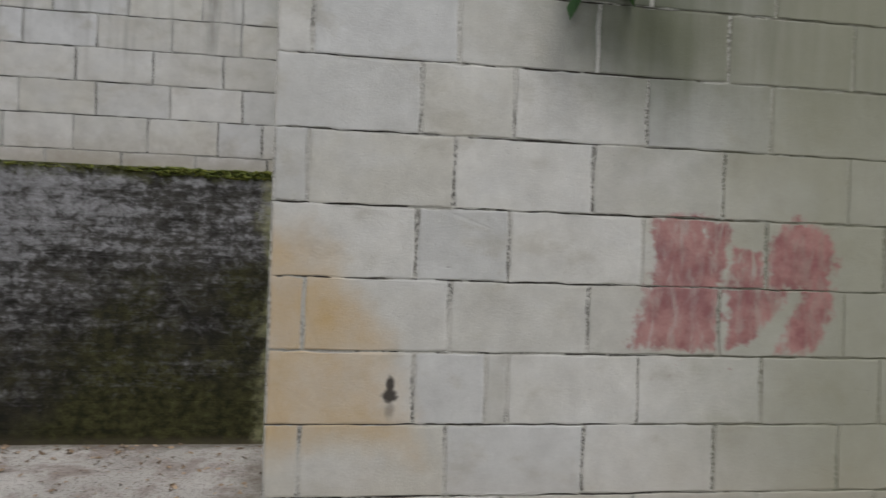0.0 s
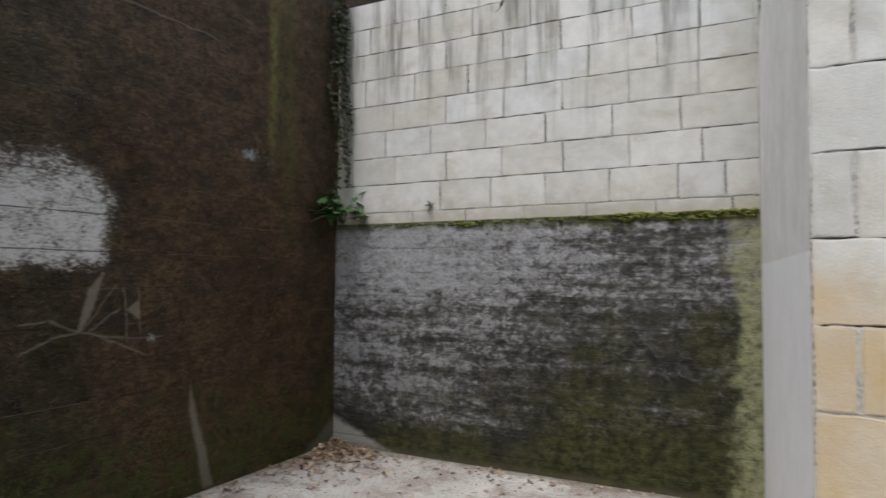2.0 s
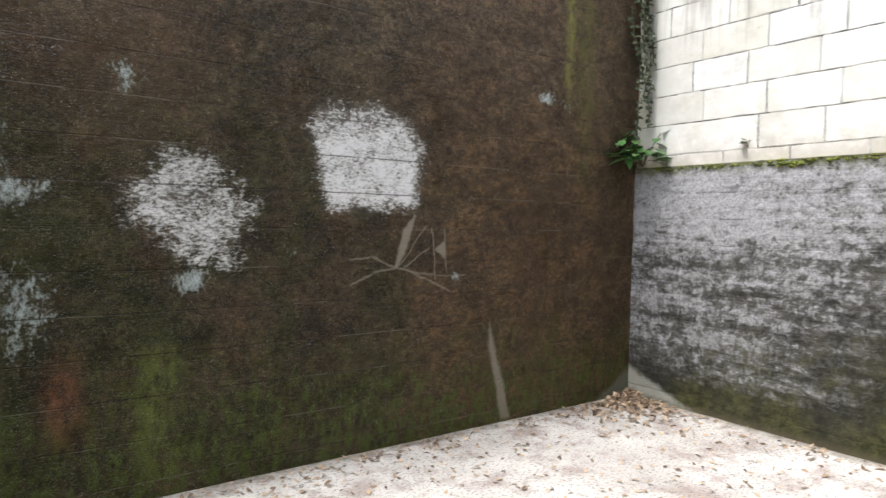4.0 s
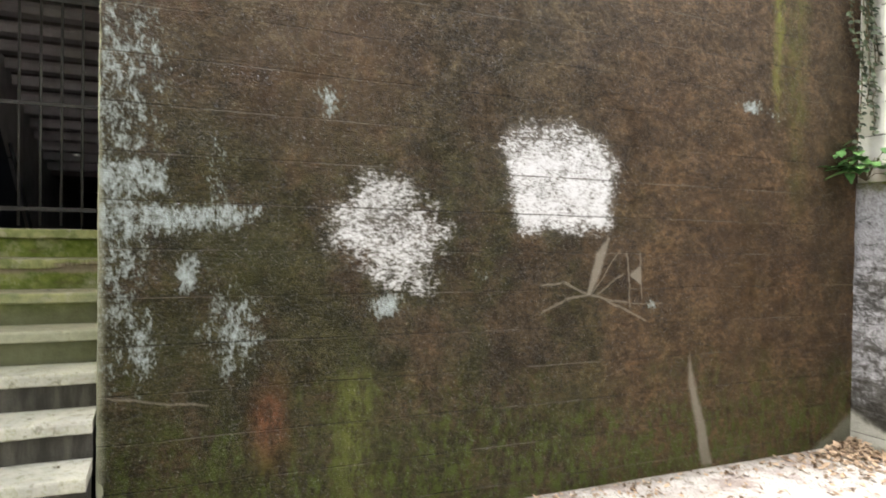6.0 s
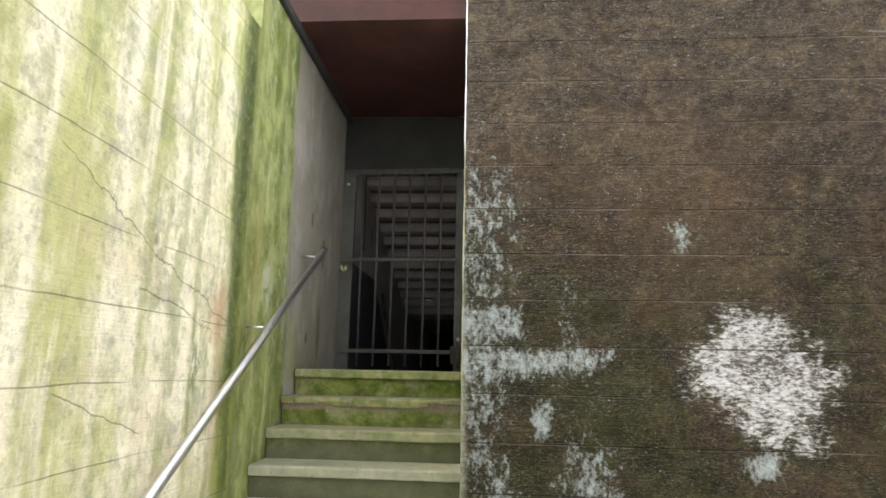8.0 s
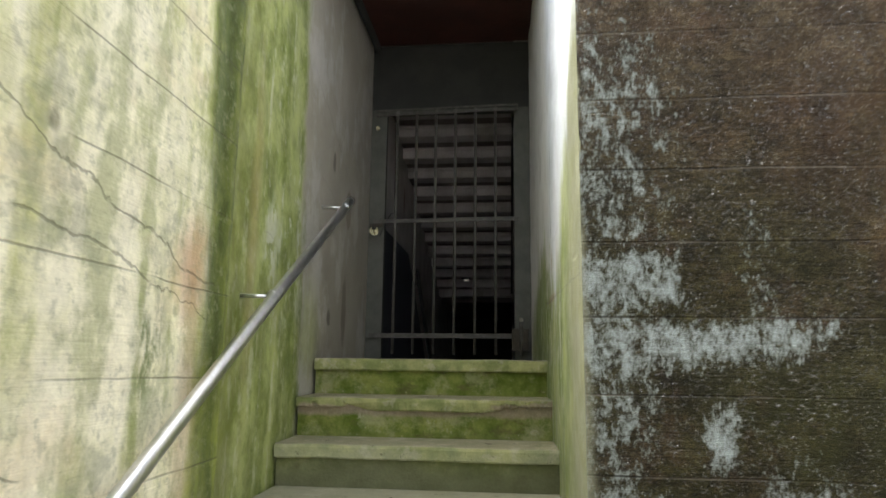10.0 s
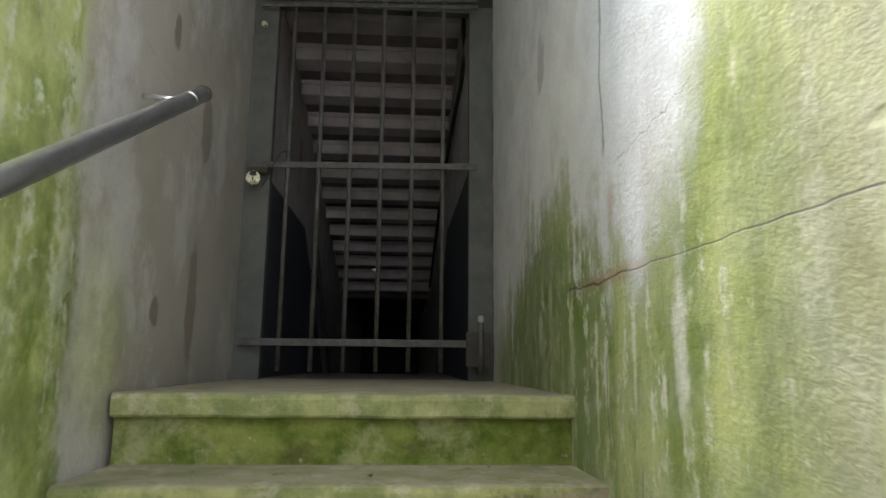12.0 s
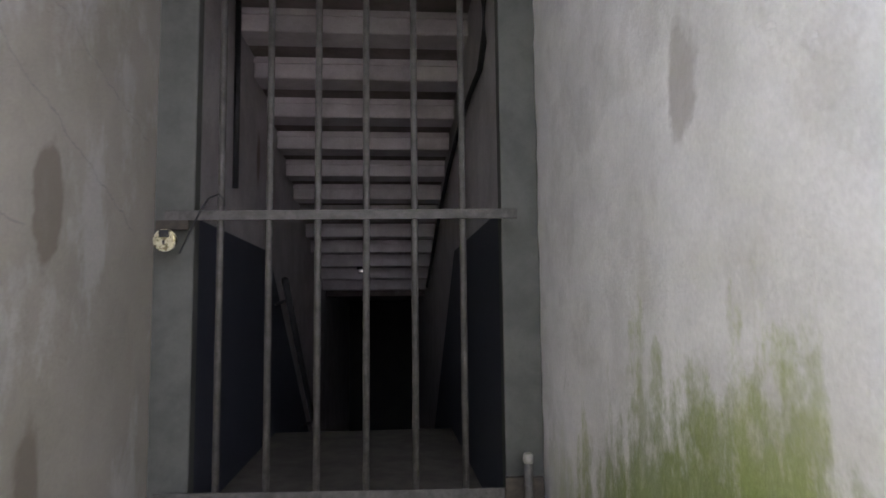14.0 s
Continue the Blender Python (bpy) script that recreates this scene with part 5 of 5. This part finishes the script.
def sapling(at, reach, count, size, seed, label, direction=(-0.7, -0.6, 0.5), hang=-0.15):
    rnd = random.Random(seed)
    plant = empty("broadleaf_plant", label, "plant", at=at)
    inv = Matrix.Translation(plant.location).inverted()
    bm, st = bmesh.new(), bmesh.new()
    o = Vector(at)
    for s in range(count):
        d = Vector(direction) + Vector((rnd.uniform(-0.7, 0.7), rnd.uniform(-0.7, 0.7), rnd.uniform(-0.4, 0.6)))
        tip = o + d.normalized() * reach * rnd.uniform(0.4, 1.0)
        midp = (o + tip) / 2 + Vector((0, 0, 0.03))
        tube_bm([o, midp, tip], 0.003, 5, st)
        for k in range(3):
            p = midp.lerp(tip, 0.3 + 0.35 * k)
            a = Vector((d.x + rnd.uniform(-0.8, 0.8), d.y + rnd.uniform(-0.8, 0.8), hang + rnd.uniform(-0.3, 0.3)))
            leaf(bm, p, a, (0, 0, 1), size * rnd.uniform(0.6, 1.1), size * 0.6 * rnd.uniform(0.7, 1.0))
    part("leaves", bm, M_LEAF, plant).matrix_parent_inverse = inv
    part("stem", st, M_STALK, plant).matrix_parent_inverse = inv


sapling((5.27, 3.60, 1.93), 0.34, 22, 0.17, 3, "small green plant rooted in the corner ledge", (-0.6, -0.15, 0.5), -0.05)
sapling((2.80, -1.03, 2.79), 0.38, 14, 0.15, 8, "green leaves hanging over the top of the block wall", (-0.35, 0.1, -1.0), -0.9)
for y, r, sd in ((1.95, 0.42, 4), (1.3, 0.4, 6), (0.85, 0.5, 9), (0.5, 0.45, 14)):
    sapling((5.33, y, 3.885), r, 16, 0.07, sd, "trailing greenery over the top of the block wall", (-0.25, 0.0, -0.8), -0.7)
sapling((5.30, 2.72, 2.02), 0.1, 4, 0.05, 21, "tiny weed rooted in a joint of the block wall", (-0.3, 0.0, 0.9), 0.2)


def moss_ledge():
    """Cushions of moss along the ledge between concrete and blocks."""
    rnd = random.Random(2)
    bm = bmesh.new()
    for k in range(640):
        y = rnd.uniform(0.32, 3.6) if k < 420 else rnd.uniform(0.32, 1.4)
        thick = 0.5 + 0.9 * max(0.0, noise.noise(Vector((y * 2.3, 1, 5)))) + (0.35 if y < 1.2 else 0.0)
        r = rnd.uniform(0.008, 0.022) * thick
        m = pose(5.292 + rnd.uniform(-0.012, 0.012), y, 1.915 - rnd.uniform(-0.008, 0.05) * thick, 0, 0, rnd.uniform(0, 360)) @ Matrix.Diagonal((r * 0.8, r * rnd.uniform(1.2, 2.6), r * rnd.uniform(0.4, 0.8), 1))
        res = bmesh.ops.create_icosphere(bm, subdivisions=2, radius=1, matrix=m)
        for v in res["verts"]:
            v.co += Vector((noise.noise(v.co * 90), noise.noise(v.co * 90 + Vector((5, 0, 0))), noise.noise(v.co * 90 + Vector((0, 5, 0))))) * 0.006
    tagged(mesh_object("moss", bm, M_MOSS), "yellow-green moss cushions along the wall ledge", "moss", kind="stuff")


moss_ledge()


def litter():
    rnd = random.Random(4)
    bm = bmesh.new()

    def drop(x, y, z, size):
        a = rnd.uniform(0, math.tau)
        leaf(bm, (x, y, z), (math.cos(a), math.sin(a), rnd.uniform(-0.1, 0.35)), (rnd.uniform(-0.5, 0.5), rnd.uniform(-0.5, 0.5), 1), size, size * rnd.uniform(0.45, 0.7), rnd.uniform(-0.3, 0.5), rnd.uniform(-0.3, 0.5))

    for k in range(900):
        d = abs(rnd.gauss(0, 0.42))
        a = rnd.uniform(0, math.pi / 2)
        drop(5.24 - d * math.cos(a), 3.64 - d * math.sin(a) * 0.8, 0.008 + max(0.0, 0.06 - d * 0.14) * rnd.random(), rnd.uniform(0.025, 0.065))
    for k in range(170):
        drop(rnd.uniform(1.6, 5.2), 3.66 - abs(rnd.gauss(0, 0.10)), 0.008, rnd.uniform(0.02, 0.05))
    for k in range(110):
        drop(5.25 - abs(rnd.gauss(0, 0.10)), rnd.uniform(0.4, 3.4), 0.008, rnd.uniform(0.02, 0.05))
    for k in range(1300):
        drop(rnd.uniform(1.2, 5.2), 3.6 - 3.3 * rnd.random() ** 1.4, 0.006, rnd.uniform(0.015, 0.05))
    tagged(mesh_object("leaf_litter", bm, M_DEAD), "dry brown leaves swept into the corner of the yard", "leaf litter", kind="stuff")
    bm = bmesh.new()
    for k in range(26):
        i = rnd.choice((1, 2, 2, 3, 4, 5, 5, 6, 6))
        drop_y = YN - RUN * i + rnd.uniform(0.03, 0.2)
        a = rnd.uniform(0, math.tau)
        leaf(bm, (rnd.uniform(XL + 0.05, XR - 0.05), drop_y, ZL - RISE * i + 0.006), (math.cos(a), math.sin(a), 0.15), (rnd.uniform(-0.4, 0.4), 0, 1), rnd.uniform(0.015, 0.035), 0.014)
    tagged(mesh_object("step_litter", bm, M_STALK), "dark scraps of leaf lying on the steps", "leaf litter", kind="stuff")


litter()

# ---- counted pieces: the blocks of the two block walls ----
wall_near = structure(mesh_object("wall_near", box_bm(XN + 0.0004, -3.4, -0.05, XN + 0.2, 0.096, 3.1), M_MORTAR), "grey concrete block wall with open mortar joints")
near_rows = []
odd = [-0.02 - 0.505 * k for k in range(8)]
even = [-0.40, -0.73] + [-1.225 - 0.49 * k for k in range(6)]
for k in range(13):
    z0 = -0.18 + 0.2535 * k
    joints = list(odd if k % 2 else even)
    near_rows.append((z0, z0 + 0.2535, joints))
near_rows[4] = (near_rows[4][0], near_rows[4][1], [-0.404, -0.662, -0.742] + even[2:])
block_wall(wall_near, XN, near_rows, -3.4, 0.098, M_NEAR)

wall_back = structure(mesh_object("wall_recess_upper", box_bm(XW + 0.0004, 0.28, 1.9, XW + 0.3, YB - 0.002, 3.87), M_MORTAR_BACK), "weathered concrete block wall above the recess")
back_rows = [(1.915, 2.014, [3.4 - 0.49 * k for k in range(8)]), (2.014, 2.255, [2.65, 2.2, 1.757, 1.27, 0.8, 0.5]), (2.255, 2.487, [3.57, 3.09, 2.596, 2.106, 1.615, 1.129, 0.642]),
             (2.487, 2.72, [3.184, 2.744, 2.246, 1.751, 1.248, 0.779]), (2.72, 2.95, [3.615, 3.108, 2.60, 2.091, 1.618, 1.13, 0.664]), (2.95, 3.18, [3.396, 2.899, 2.40, 1.905, 1.419, 0.932, 0.658]),
             (3.18, 3.41, [3.098, 2.603, 2.098, 1.628, 1.106, 0.652]), (3.41, 3.64, [3.35, 2.86, 2.36, 1.87, 1.38, 0.9]), (3.64, 3.87, [3.1, 2.61, 2.1, 1.63, 1.11, 0.65])]
block_wall(wall_back, XW, back_rows, 0.29, YB - 0.004, M_BACK)
